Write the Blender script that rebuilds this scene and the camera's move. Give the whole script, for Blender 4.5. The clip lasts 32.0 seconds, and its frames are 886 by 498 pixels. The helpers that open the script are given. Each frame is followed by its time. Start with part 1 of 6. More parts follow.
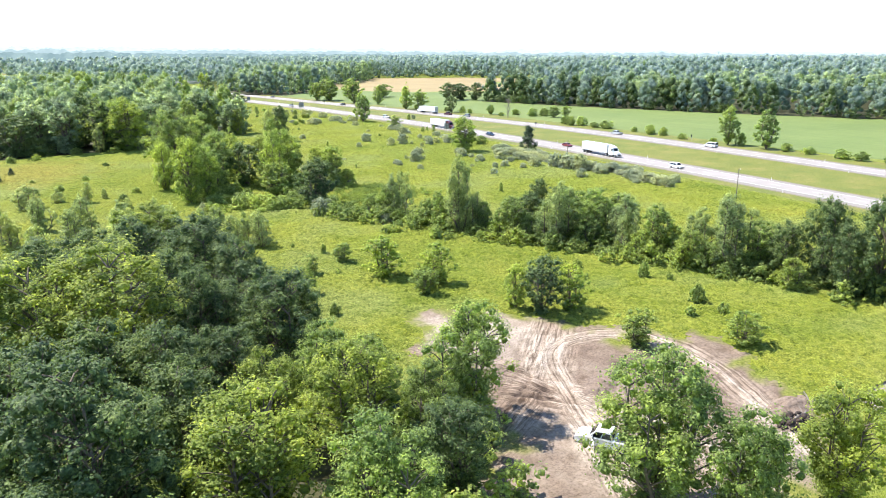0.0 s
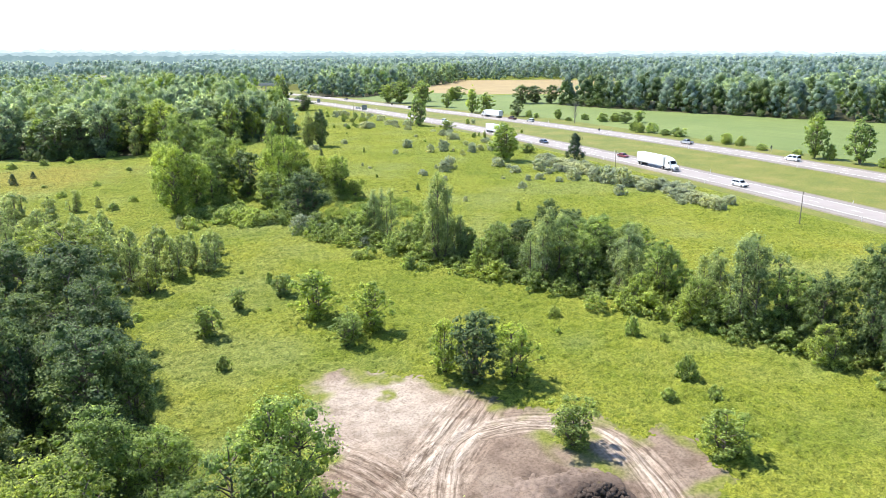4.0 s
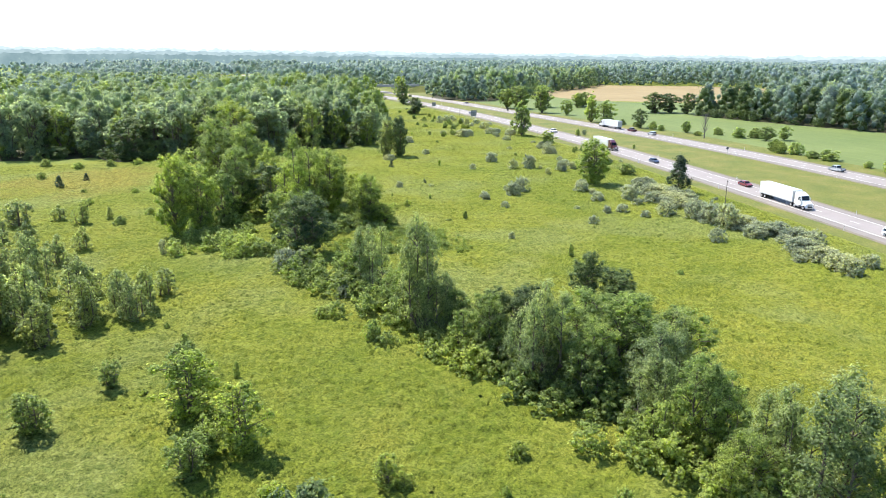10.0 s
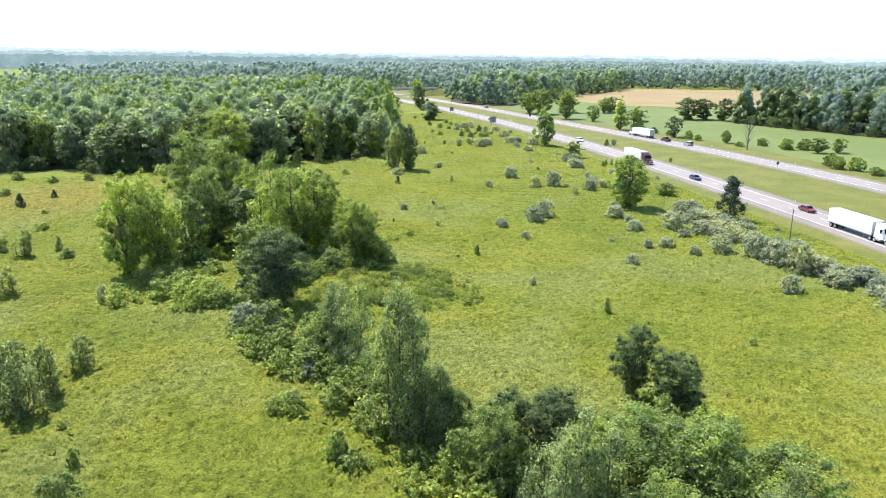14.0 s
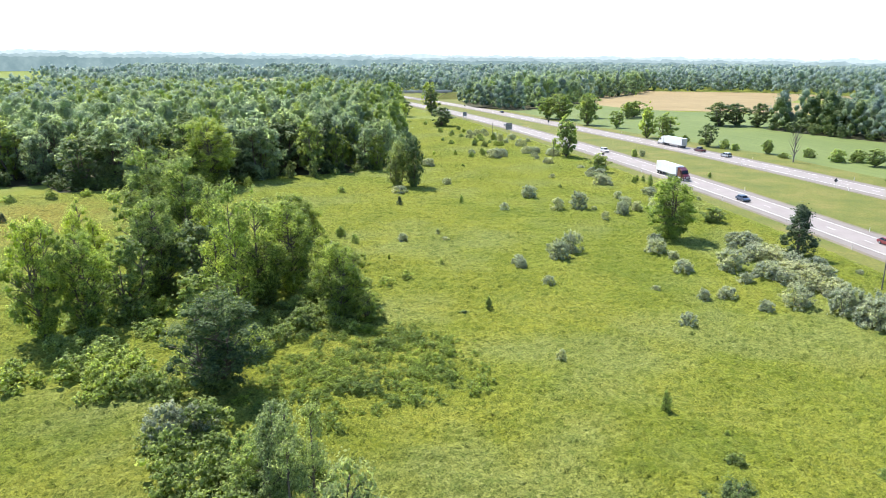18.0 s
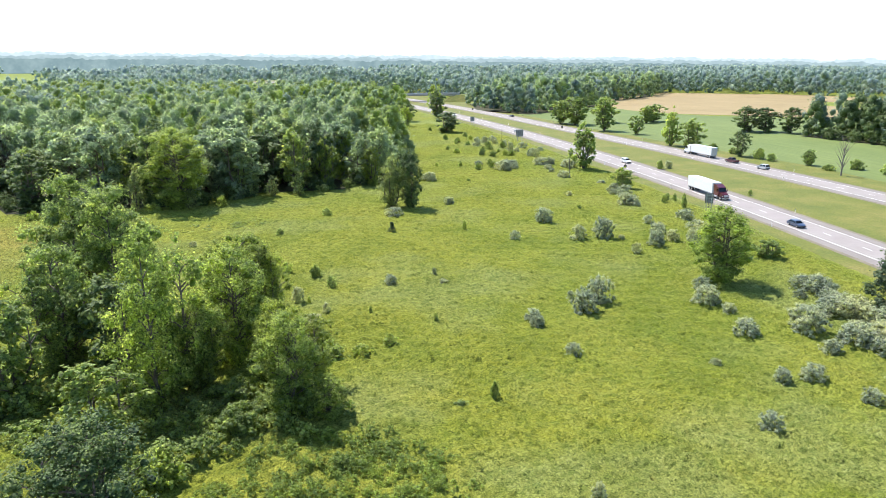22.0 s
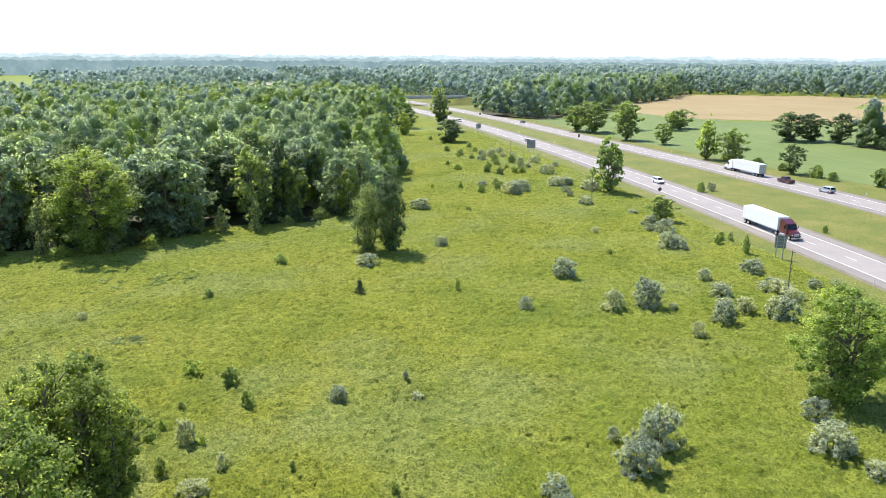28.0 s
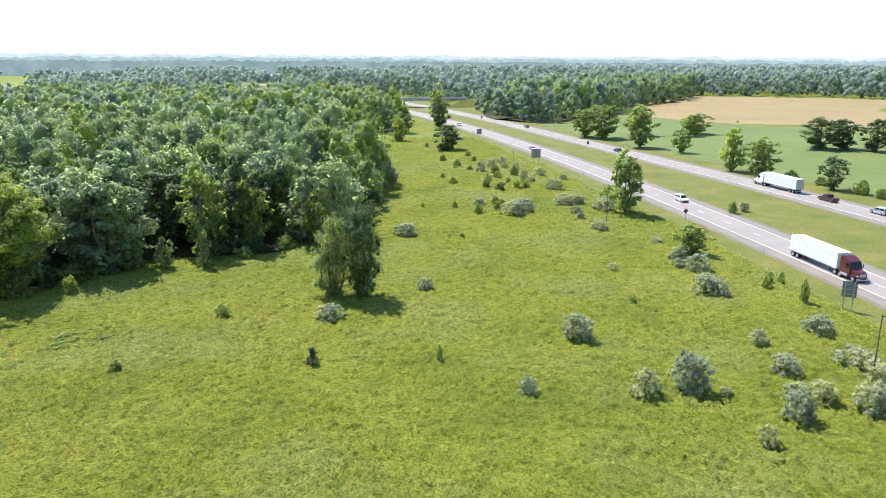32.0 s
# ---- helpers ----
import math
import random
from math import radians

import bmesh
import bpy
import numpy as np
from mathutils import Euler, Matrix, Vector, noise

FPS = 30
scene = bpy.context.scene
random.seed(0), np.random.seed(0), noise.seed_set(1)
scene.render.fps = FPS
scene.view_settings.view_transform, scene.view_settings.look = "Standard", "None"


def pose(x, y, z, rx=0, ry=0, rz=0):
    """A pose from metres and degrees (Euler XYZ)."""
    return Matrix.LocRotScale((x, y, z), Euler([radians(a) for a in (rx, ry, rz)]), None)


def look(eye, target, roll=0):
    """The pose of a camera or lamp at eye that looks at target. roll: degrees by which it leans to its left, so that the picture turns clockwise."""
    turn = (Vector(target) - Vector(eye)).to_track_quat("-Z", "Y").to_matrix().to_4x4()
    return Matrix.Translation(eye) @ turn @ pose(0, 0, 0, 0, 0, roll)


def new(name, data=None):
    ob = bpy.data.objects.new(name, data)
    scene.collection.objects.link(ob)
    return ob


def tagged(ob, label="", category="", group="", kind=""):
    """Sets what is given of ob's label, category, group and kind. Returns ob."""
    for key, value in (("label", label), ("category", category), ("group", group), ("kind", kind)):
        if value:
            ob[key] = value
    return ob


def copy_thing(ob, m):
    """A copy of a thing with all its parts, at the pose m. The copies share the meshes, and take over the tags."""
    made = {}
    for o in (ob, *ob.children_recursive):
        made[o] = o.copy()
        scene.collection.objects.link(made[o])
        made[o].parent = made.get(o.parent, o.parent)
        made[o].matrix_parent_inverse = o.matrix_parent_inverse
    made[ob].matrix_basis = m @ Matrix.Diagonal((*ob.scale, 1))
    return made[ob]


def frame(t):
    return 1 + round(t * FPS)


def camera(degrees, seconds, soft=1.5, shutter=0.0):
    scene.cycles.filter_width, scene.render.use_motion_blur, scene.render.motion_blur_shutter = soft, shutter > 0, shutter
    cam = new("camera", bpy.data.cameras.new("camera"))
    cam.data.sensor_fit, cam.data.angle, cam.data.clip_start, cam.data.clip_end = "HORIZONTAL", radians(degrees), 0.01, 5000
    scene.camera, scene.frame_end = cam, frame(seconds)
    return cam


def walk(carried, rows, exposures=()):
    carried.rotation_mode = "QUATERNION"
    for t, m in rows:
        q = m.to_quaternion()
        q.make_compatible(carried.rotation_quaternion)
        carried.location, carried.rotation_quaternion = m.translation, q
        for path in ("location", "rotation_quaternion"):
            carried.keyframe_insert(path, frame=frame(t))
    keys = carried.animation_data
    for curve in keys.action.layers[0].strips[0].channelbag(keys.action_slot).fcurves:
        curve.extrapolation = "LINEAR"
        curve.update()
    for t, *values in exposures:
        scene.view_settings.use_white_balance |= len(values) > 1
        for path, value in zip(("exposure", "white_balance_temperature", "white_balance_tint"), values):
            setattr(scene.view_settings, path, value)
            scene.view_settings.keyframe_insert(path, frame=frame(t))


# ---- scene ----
cam = camera(64.6, 32.0, soft=0.65)
METRES, EYE, TILT, LEAN, TURN = 230.0, 38.0, 0.0, 0.0, -34.4
ROWS = [
    (0.0, 0.0, 0.0, 0.0, -0.18, -15.99, 0.61),
    (0.5, 0.0123, 0.0122, -0.0004, 0.77, -15.98, 0.64),
    (1.0, 0.0245, 0.0248, -0.0008, 1.87, -15.94, 0.65),
    (1.5, 0.0368, 0.0376, -0.0013, 2.89, -15.9, 0.7),
    (2.0, 0.0486, 0.0503, -0.0017, 3.87, -15.88, 0.75),
    (2.5, 0.0603, 0.0632, -0.0023, 4.86, -15.84, 0.78),
    (3.0, 0.0718, 0.0763, -0.0027, 5.85, -15.81, 0.82),
    (3.5, 0.0834, 0.0895, -0.0032, 6.93, -15.78, 0.86),
    (5.5, 0.1261, 0.1422, -0.0053, 11.69, -15.66, 0.93),
    (6.0, 0.1359, 0.156, -0.0056, 13.03, -15.61, 0.87),
    (6.5, 0.1445, 0.1701, -0.0058, 14.5, -15.55, 0.74),
    (7.0, 0.1517, 0.1845, -0.006, 15.88, -15.51, 0.64),
    (7.5, 0.1572, 0.1989, -0.0063, 17.06, -15.48, 0.56),
    (8.0, 0.1609, 0.2133, -0.0064, 18.17, -15.47, 0.5),
    (8.5, 0.1632, 0.2276, -0.0066, 19.24, -15.46, 0.45),
    (9.0, 0.1641, 0.2417, -0.0067, 19.68, -15.44, 0.4),
    (9.5, 0.1638, 0.2559, -0.0068, 19.99, -15.43, 0.34),
    (10.0, 0.1625, 0.2701, -0.0068, 20.27, -15.42, 0.31),
    (10.5, 0.1604, 0.2844, -0.0067, 20.53, -15.39, 0.28),
    (11.0, 0.1576, 0.2986, -0.0066, 20.79, -15.39, 0.24),
    (11.5, 0.154, 0.3131, -0.0064, 21.03, -15.37, 0.19),
    (12.0, 0.1501, 0.3276, -0.0062, 21.26, -15.37, 0.2),
    (12.5, 0.1458, 0.3423, -0.0061, 21.48, -15.34, 0.19),
    (13.0, 0.1412, 0.357, -0.006, 21.69, -15.32, 0.21),
    (13.5, 0.1365, 0.3716, -0.0057, 21.87, -15.31, 0.2),
    (14.0, 0.1315, 0.3866, -0.0057, 22.06, -15.28, 0.22),
    (14.5, 0.1269, 0.4011, -0.0053, 22.24, -15.28, 0.24),
    (16.5, 0.1071, 0.4602, -0.0047, 22.88, -15.23, 0.3),
    (17.0, 0.1021, 0.4749, -0.0045, 23.01, -15.2, 0.3),
    (17.5, 0.0971, 0.4896, -0.0043, 23.14, -15.18, 0.32),
    (18.0, 0.0921, 0.5043, -0.0041, 23.29, -15.17, 0.33),
    (18.5, 0.0871, 0.519, -0.0038, 23.4, -15.17, 0.34),
    (19.0, 0.082, 0.5337, -0.0037, 23.5, -15.16, 0.35),
    (19.5, 0.077, 0.5483, -0.0036, 23.61, -15.15, 0.37),
    (20.0, 0.0722, 0.5627, -0.0035, 23.71, -15.14, 0.39),
    (20.5, 0.0672, 0.5772, -0.0035, 23.8, -15.13, 0.41),
    (21.0, 0.0623, 0.5915, -0.0034, 23.89, -15.12, 0.43),
    (21.5, 0.0574, 0.6059, -0.0035, 23.99, -15.1, 0.45),
    (22.0, 0.0524, 0.6204, -0.0035, 24.07, -15.09, 0.48),
    (22.5, 0.0474, 0.6347, -0.0032, 24.16, -15.1, 0.47),
    (23.0, 0.0426, 0.649, -0.0032, 24.25, -15.08, 0.5),
    (23.5, 0.0378, 0.6633, -0.0031, 24.33, -15.08, 0.49),
    (24.0, 0.033, 0.6779, -0.0032, 24.41, -15.07, 0.54),
    (24.5, 0.028, 0.6924, -0.0031, 24.48, -15.06, 0.55),
    (25.0, 0.0234, 0.7069, -0.003, 24.57, -15.05, 0.57),
    (25.5, 0.0186, 0.7213, -0.003, 24.63, -15.04, 0.59),
    (27.5, -0.0008, 0.7792, -0.0026, 24.87, -15.07, 0.6),
    (28.0, -0.0054, 0.7939, -0.0025, 24.93, -15.07, 0.62),
    (28.5, -0.01, 0.8086, -0.0023, 24.99, -15.07, 0.63),
    (29.0, -0.0147, 0.8232, -0.0022, 25.05, -15.08, 0.63),
    (29.5, -0.0194, 0.8379, -0.0022, 25.1, -15.08, 0.63),
    (30.0, -0.0241, 0.8525, -0.002, 25.15, -15.08, 0.63),
    (30.5, -0.0288, 0.8671, -0.0018, 25.19, -15.08, 0.65),
    (31.0, -0.0336, 0.8814, -0.0019, 25.22, -15.07, 0.63),
    (31.5, -0.0382, 0.896, -0.0021, 25.27, -15.06, 0.66),
    (32.0, -0.043, 0.9103, -0.0021, 25.32, -15.06, 0.65),
]
walk(cam, [(t, pose(0, 0, EYE, TILT, LEAN, TURN) @ pose(METRES * x, METRES * y, METRES * z, 90 + pitch, roll, yaw)) for t, x, y, z, yaw, pitch, roll in ROWS],
     exposures=[(0.0, 1.38), (4.0, 1.26), (10.0, 1.12), (16.0, 1.10), (32.0, 0.98)])

# ---- world, sun, exposure ----
SUN_EL, SUN_AZ = 56.0, -27.0          # degrees; azimuth from +y towards +x
sun_from = Vector((math.sin(radians(SUN_AZ)) * math.cos(radians(SUN_EL)),
                   math.cos(radians(SUN_AZ)) * math.cos(radians(SUN_EL)), math.sin(radians(SUN_EL))))
world = bpy.data.worlds.new("world")
scene.world = world
world.use_nodes = True
wn = world.node_tree
sky = wn.nodes.new("ShaderNodeTexSky")
sky.sky_type, sky.sun_disc = 'NISHITA', False
sky.sun_elevation, sky.sun_rotation = radians(SUN_EL), radians(SUN_AZ)
sky.air_density, sky.dust_density, sky.ozone_density = 1.0, 0.15, 4.0
wn.links.new(sky.outputs[0], wn.nodes["Background"].inputs[0])
wn.nodes["Background"].inputs[1].default_value = 0.15
lamp = bpy.data.lights.new("sun", 'SUN')
lamp.energy, lamp.angle, lamp.color = 5.0, radians(0.6), (1.0, 0.955, 0.87)
sun_ob = new("sun", lamp)
sun_ob.matrix_world = look(sun_from * 300, (0, 0, 0))


# ---- materials ----
def nodes_of(name):
    m = bpy.data.materials.new(name)
    m.use_nodes = True
    t = m.node_tree
    return m, t, t.nodes["Principled BSDF"], t.nodes, t.links


def noise_at(t, scale, detail=4.0, rough=0.55, vec=None):
    n = t.nodes.new("ShaderNodeTexNoise")
    n.inputs["Scale"].default_value, n.inputs["Detail"].default_value, n.inputs["Roughness"].default_value = scale, detail, rough
    if vec is None:
        g = t.nodes.new("ShaderNodeNewGeometry")
        vec = g.outputs["Position"]
    t.links.new(vec, n.inputs["Vector"])
    return n.outputs[0]


def ramp(t, fac, stops):
    r = t.nodes.new("ShaderNodeValToRGB")
    e = r.color_ramp.elements
    while len(e) < len(stops):
        e.new(0.5)
    for el, (p, c) in zip(e, stops):
        el.position, el.color = p, (*c, 1)
    t.links.new(fac, r.inputs[0])
    return r.outputs[0]


def blend(t, fac, a, b, mode='MIX'):
    m = t.nodes.new("ShaderNodeMix")
    m.data_type, m.blend_type = 'RGBA', mode
    for i, v in ((0, fac), (6, a), (7, b)):
        if hasattr(v, "links"):
            t.links.new(v, m.inputs[i])
        else:
            m.inputs[i].default_value = v if i == 0 else (*v, 1)
    return m.outputs[2]


def bump(t, height, strength, dist, target):
    b = t.nodes.new("ShaderNodeBump")
    b.inputs["Strength"].default_value, b.inputs["Distance"].default_value = strength, dist
    t.links.new(height, b.inputs["Height"])
    t.links.new(b.outputs[0], target.inputs["Normal"])


def plain(name, col, rough=0.6, metal=0.0, vary=0.15, scale=3.0, bumps=0.1, dark=0.75):
    m, t, p, N, L = nodes_of(name)
    c2 = tuple(v * dark for v in col)
    c = ramp(t, noise_at(t, scale), [(0.35, c2), (0.65, col)])
    c = blend(t, vary, c, tuple(v * 0.6 for v in col)) if vary > 0.3 else c
    L.new(c, p.inputs["Base Color"])
    p.inputs["Roughness"].default_value, p.inputs["Metallic"].default_value = rough, metal
    if bumps:
        bump(t, noise_at(t, scale * 12), bumps, 0.02, p)
    return m


def leaf(name, dark, light, glow=0.25, tint=(0.20, 0.22, 0.06)):
    """Foliage: every leaf spray its own shade, every plant its own hue; light shines through."""
    m, t, p, N, L = nodes_of(name)
    g, o = N.new("ShaderNodeNewGeometry"), N.new("ShaderNodeObjectInfo")
    c = ramp(t, g.outputs["Random Per Island"], [(0.0, dark), (0.5, tuple((a + b) / 2 for a, b in zip(dark, light))), (1.0, light)])
    mul = N.new("ShaderNodeMath")
    mul.operation = 'MULTIPLY'
    mul.inputs[1].default_value = 0.30
    L.new(o.outputs["Random"], mul.inputs[0])
    c = blend(t, mul.outputs[0], c, tint)
    c = blend(t, 1.0, c, ramp(t, noise_at(t, 0.13, 2.0, 0.5), [(0.36, (0.72, 0.76, 0.80)), (0.5, (1.0, 1.0, 1.0)), (0.62, (1.22, 1.16, 0.95))]), 'MULTIPLY')
    c = blend(t, 1.0, c, ramp(t, noise_at(t, 3.2, 3.0, 0.7), [(0.38, (0.45, 0.48, 0.5)), (0.5, (1.0, 1.0, 1.0)), (0.62, (1.42, 1.38, 1.22))]), 'MULTIPLY')
    L.new(c, p.inputs["Base Color"])
    p.inputs["Roughness"].default_value = 0.5
    p.inputs["Specular IOR Level"].default_value = 0.22
    bump(t, noise_at(t, 3.0, 3.0, 0.7), 0.8, 0.35, p)
    tr = N.new("ShaderNodeBsdfTranslucent")
    L.new(blend(t, 1.0, c, (1.8, 1.8, 1.25), 'MULTIPLY'), tr.inputs["Color"])
    mx = N.new("ShaderNodeMixShader")
    mx.inputs[0].default_value = glow
    L.new(p.outputs[0], mx.inputs[1])
    L.new(tr.outputs[0], mx.inputs[2])
    L.new(mx.outputs[0], N["Material Output"].inputs["Surface"])
    return m


def meadow_colour(t):
    """The meadow's patches, at two scales, shared by the sheet and the weeds on it."""
    big = noise_at(t, 0.016, 3.0, 0.55)
    mid = noise_at(t, 0.075, 3.0, 0.55)
    pale = noise_at(t, 0.034, 3.0, 0.6)
    c = ramp(t, big, [(0.34, (0.112, 0.146, 0.014)), (0.48, (0.160, 0.180, 0.020)), (0.58, (0.196, 0.196, 0.020)), (0.70, (0.152, 0.174, 0.020))])
    c2 = ramp(t, mid, [(0.30, (0.072, 0.110, 0.014)), (0.45, (0.150, 0.174, 0.020)), (0.60, (0.200, 0.208, 0.034)), (0.75, (0.224, 0.206, 0.034))])
    c = blend(t, 0.55, c, c2)
    c = blend(t, ramp(t, pale, [(0.50, (0.0, 0.0, 0.0)), (0.62, (0.65, 0.65, 0.65))]), c, (0.186, 0.206, 0.062))
    # a dry, tawny stretch west of the clump
    g = t.nodes.new("ShaderNodeNewGeometry")
    off = t.nodes.new("ShaderNodeVectorMath")
    off.operation = 'DISTANCE'
    off.inputs[1].default_value = (14.0, 262.0, 0.0)
    t.links.new(g.outputs["Position"], off.inputs[0])
    dry = t.nodes.new("ShaderNodeMath")
    dry.operation = 'MULTIPLY_ADD'
    dry.inputs[1].default_value = 0.016
    t.links.new(off.outputs["Value"], dry.inputs[0])
    t.links.new(mid, dry.inputs[2])
    return blend(t, ramp(t, dry.outputs[0], [(0.72, (0.75, 0.75, 0.75)), (1.0, (0.0, 0.0, 0.0))]), c, (0.240, 0.190, 0.040))


def meadow_sheet(name, low):
    m, t, p, N, L = nodes_of(name)
    fine = noise_at(t, 2.6, 5.0, 0.75)
    c = blend(t, 1.0, meadow_colour(t), ramp(t, fine, [(0.38, (0.45 * low, 0.50 * low, 0.40 * low)), (0.5, (0.92 * low, 0.93 * low, 0.85 * low)), (0.62, (1.45 * low, 1.42 * low, 1.4 * low))]), 'MULTIPLY')
    L.new(c, p.inputs["Base Color"])
    p.inputs["Sheen Weight"].default_value, p.inputs["Sheen Roughness"].default_value, p.inputs["Sheen Tint"].default_value = 0.34, 0.42, (0.92, 0.94, 0.30, 1)
    p.inputs["Roughness"].default_value = 0.85
    p.inputs["Specular IOR Level"].default_value = 0.06
    bump(t, fine, 0.8, 0.20, p)
    return m


def weed_canopy_mat(name, low):
    """Leafy top of the weeds: plants a hand or two wide, each its own shade, with gaps between, on the meadow's patches."""
    m, t, p, N, L = nodes_of(name)
    c = meadow_colour(t)
    g, warp, nz = N.new("ShaderNodeNewGeometry"), N.new("ShaderNodeVectorMath"), N.new("ShaderNodeTexNoise")
    warp.operation = 'MULTIPLY_ADD'
    warp.inputs[1].default_value = (0.5, 0.5, 0.5)
    nz.inputs["Scale"].default_value, nz.inputs["Detail"].default_value = 2.6, 3.0
    L.new(g.outputs["Position"], nz.inputs["Vector"])
    L.new(nz.outputs["Color"], warp.inputs[0])
    L.new(g.outputs["Position"], warp.inputs[2])
    for scale, stops in ((4.4, [(0.0, (0.34, 0.42, 0.34)), (0.25, (0.78, 0.82, 0.78)), (0.6, (1.06, 1.06, 1.04)), (0.9, (1.32, 1.30, 1.35)), (1.0, (1.45, 1.42, 1.9))]),
                         (1.3, [(0.0, (0.68, 0.77, 0.68)), (0.4, (0.98, 0.99, 0.98)), (1.0, (1.16, 1.14, 1.2))])):
        vo, sep = N.new("ShaderNodeTexVoronoi"), N.new("ShaderNodeSeparateColor")
        vo.inputs["Scale"].default_value = scale
        L.new(warp.outputs[0], vo.inputs["Vector"])
        L.new(vo.outputs["Color"], sep.inputs[0])
        c = blend(t, 1.0, c, ramp(t, sep.outputs[0], stops), 'MULTIPLY')
    fine = noise_at(t, 5.0, 5.0, 0.8)
    c = blend(t, 1.0, c, ramp(t, fine, [(0.38, (0.46 * low, 0.52 * low, 0.46 * low)), (0.5, (0.97 * low, 0.97 * low, 0.97 * low)), (0.62, (1.42 * low, 1.42 * low, 1.3 * low))]), 'MULTIPLY')
    L.new(c, p.inputs["Base Color"])
    p.inputs["Sheen Weight"].default_value, p.inputs["Sheen Roughness"].default_value, p.inputs["Sheen Tint"].default_value = 0.27, 0.38, (0.92, 0.95, 0.24, 1)
    p.inputs["Roughness"].default_value = 0.8
    p.inputs["Specular IOR Level"].default_value = 0.06
    bump(t, fine, 0.9, 0.2, p)
    return m


def ground_mat(name, stops, big=0.05, fine=1.5, mixing=0.5, bumps=0.4, dist=0.1, stretch=None, rough=0.85):
    m, t, p, N, L = nodes_of(name)
    vec = None
    if stretch:
        g, mp = N.new("ShaderNodeNewGeometry"), N.new("ShaderNodeMapping")
        mp.inputs["Rotation"].default_value, mp.inputs["Scale"].default_value = (0, 0, radians(stretch[0])), stretch[1]
        L.new(g.outputs["Position"], mp.inputs["Vector"])
        vec = mp.outputs[0]
    f = noise_at(t, fine, 6.0, 0.65, vec)
    c = ramp(t, noise_at(t, big, 5.0, 0.6), stops)
    c = blend(t, mixing, c, ramp(t, f, [(0.3, (0.5, 0.5, 0.5)), (0.5, (0.95, 0.95, 0.95)), (0.7, (1.4, 1.4, 1.4))]), 'MULTIPLY')
    L.new(c, p.inputs["Base Color"])
    p.inputs["Roughness"].default_value = rough
    p.inputs["Specular IOR Level"].default_value = 0.25
    bump(t, f, bumps, dist, p)
    return m


M_MEADOW = meadow_sheet("meadow_ground", 0.80)
M_WEED = weed_canopy_mat("weed_canopy", 0.82)
M_VERGE = ground_mat("mown_verge", [(0.3, (0.084, 0.108, 0.016)), (0.5, (0.122, 0.130, 0.022)), (0.7, (0.166, 0.150, 0.038))], 0.10, 2.2, 0.9, 0.7, 0.15)
M_GRAVEL = ground_mat("shoulder_gravel", [(0.3, (0.130, 0.112, 0.080)), (0.7, (0.200, 0.170, 0.125))], 0.3, 3.0, 0.6, 0.4, 0.05)
M_ROAD = ground_mat("concrete_road", [(0.3, (0.222, 0.194, 0.180)), (0.7, (0.270, 0.238, 0.222))], 0.15, 4.0, 0.25, 0.1, 0.01, rough=0.7)
M_SHOULDER = ground_mat("shoulder_asphalt", [(0.3, (0.178, 0.156, 0.142)), (0.7, (0.222, 0.196, 0.180))], 0.2, 4.0, 0.3, 0.1, 0.01)
M_LINE = plain("road_paint", (0.80, 0.80, 0.77), 0.6, vary=0.0)
M_SOY = ground_mat("soy_field", [(0.3, (0.098, 0.134, 0.036)), (0.7, (0.130, 0.164, 0.046))], 0.02, 0.5, 0.4, 0.5, 0.3, (8, (1.6, 0.06, 1)))
M_WHEAT = ground_mat("wheat_field", [(0.3, (0.215, 0.158, 0.072)), (0.7, (0.258, 0.194, 0.092))], 0.02, 0.4, 0.3, 0.3, 0.2, (20, (1.2, 0.05, 1)))
M_FARFIELD = ground_mat("far_field", [(0.3, (0.105, 0.150, 0.040)), (0.7, (0.140, 0.180, 0.055))], 0.02, 0.3, 0.3, 0.3, 0.2)
M_BARK = plain("bark", (0.17, 0.135, 0.10), 0.9, scale=2.5, bumps=0.6, dark=0.5)
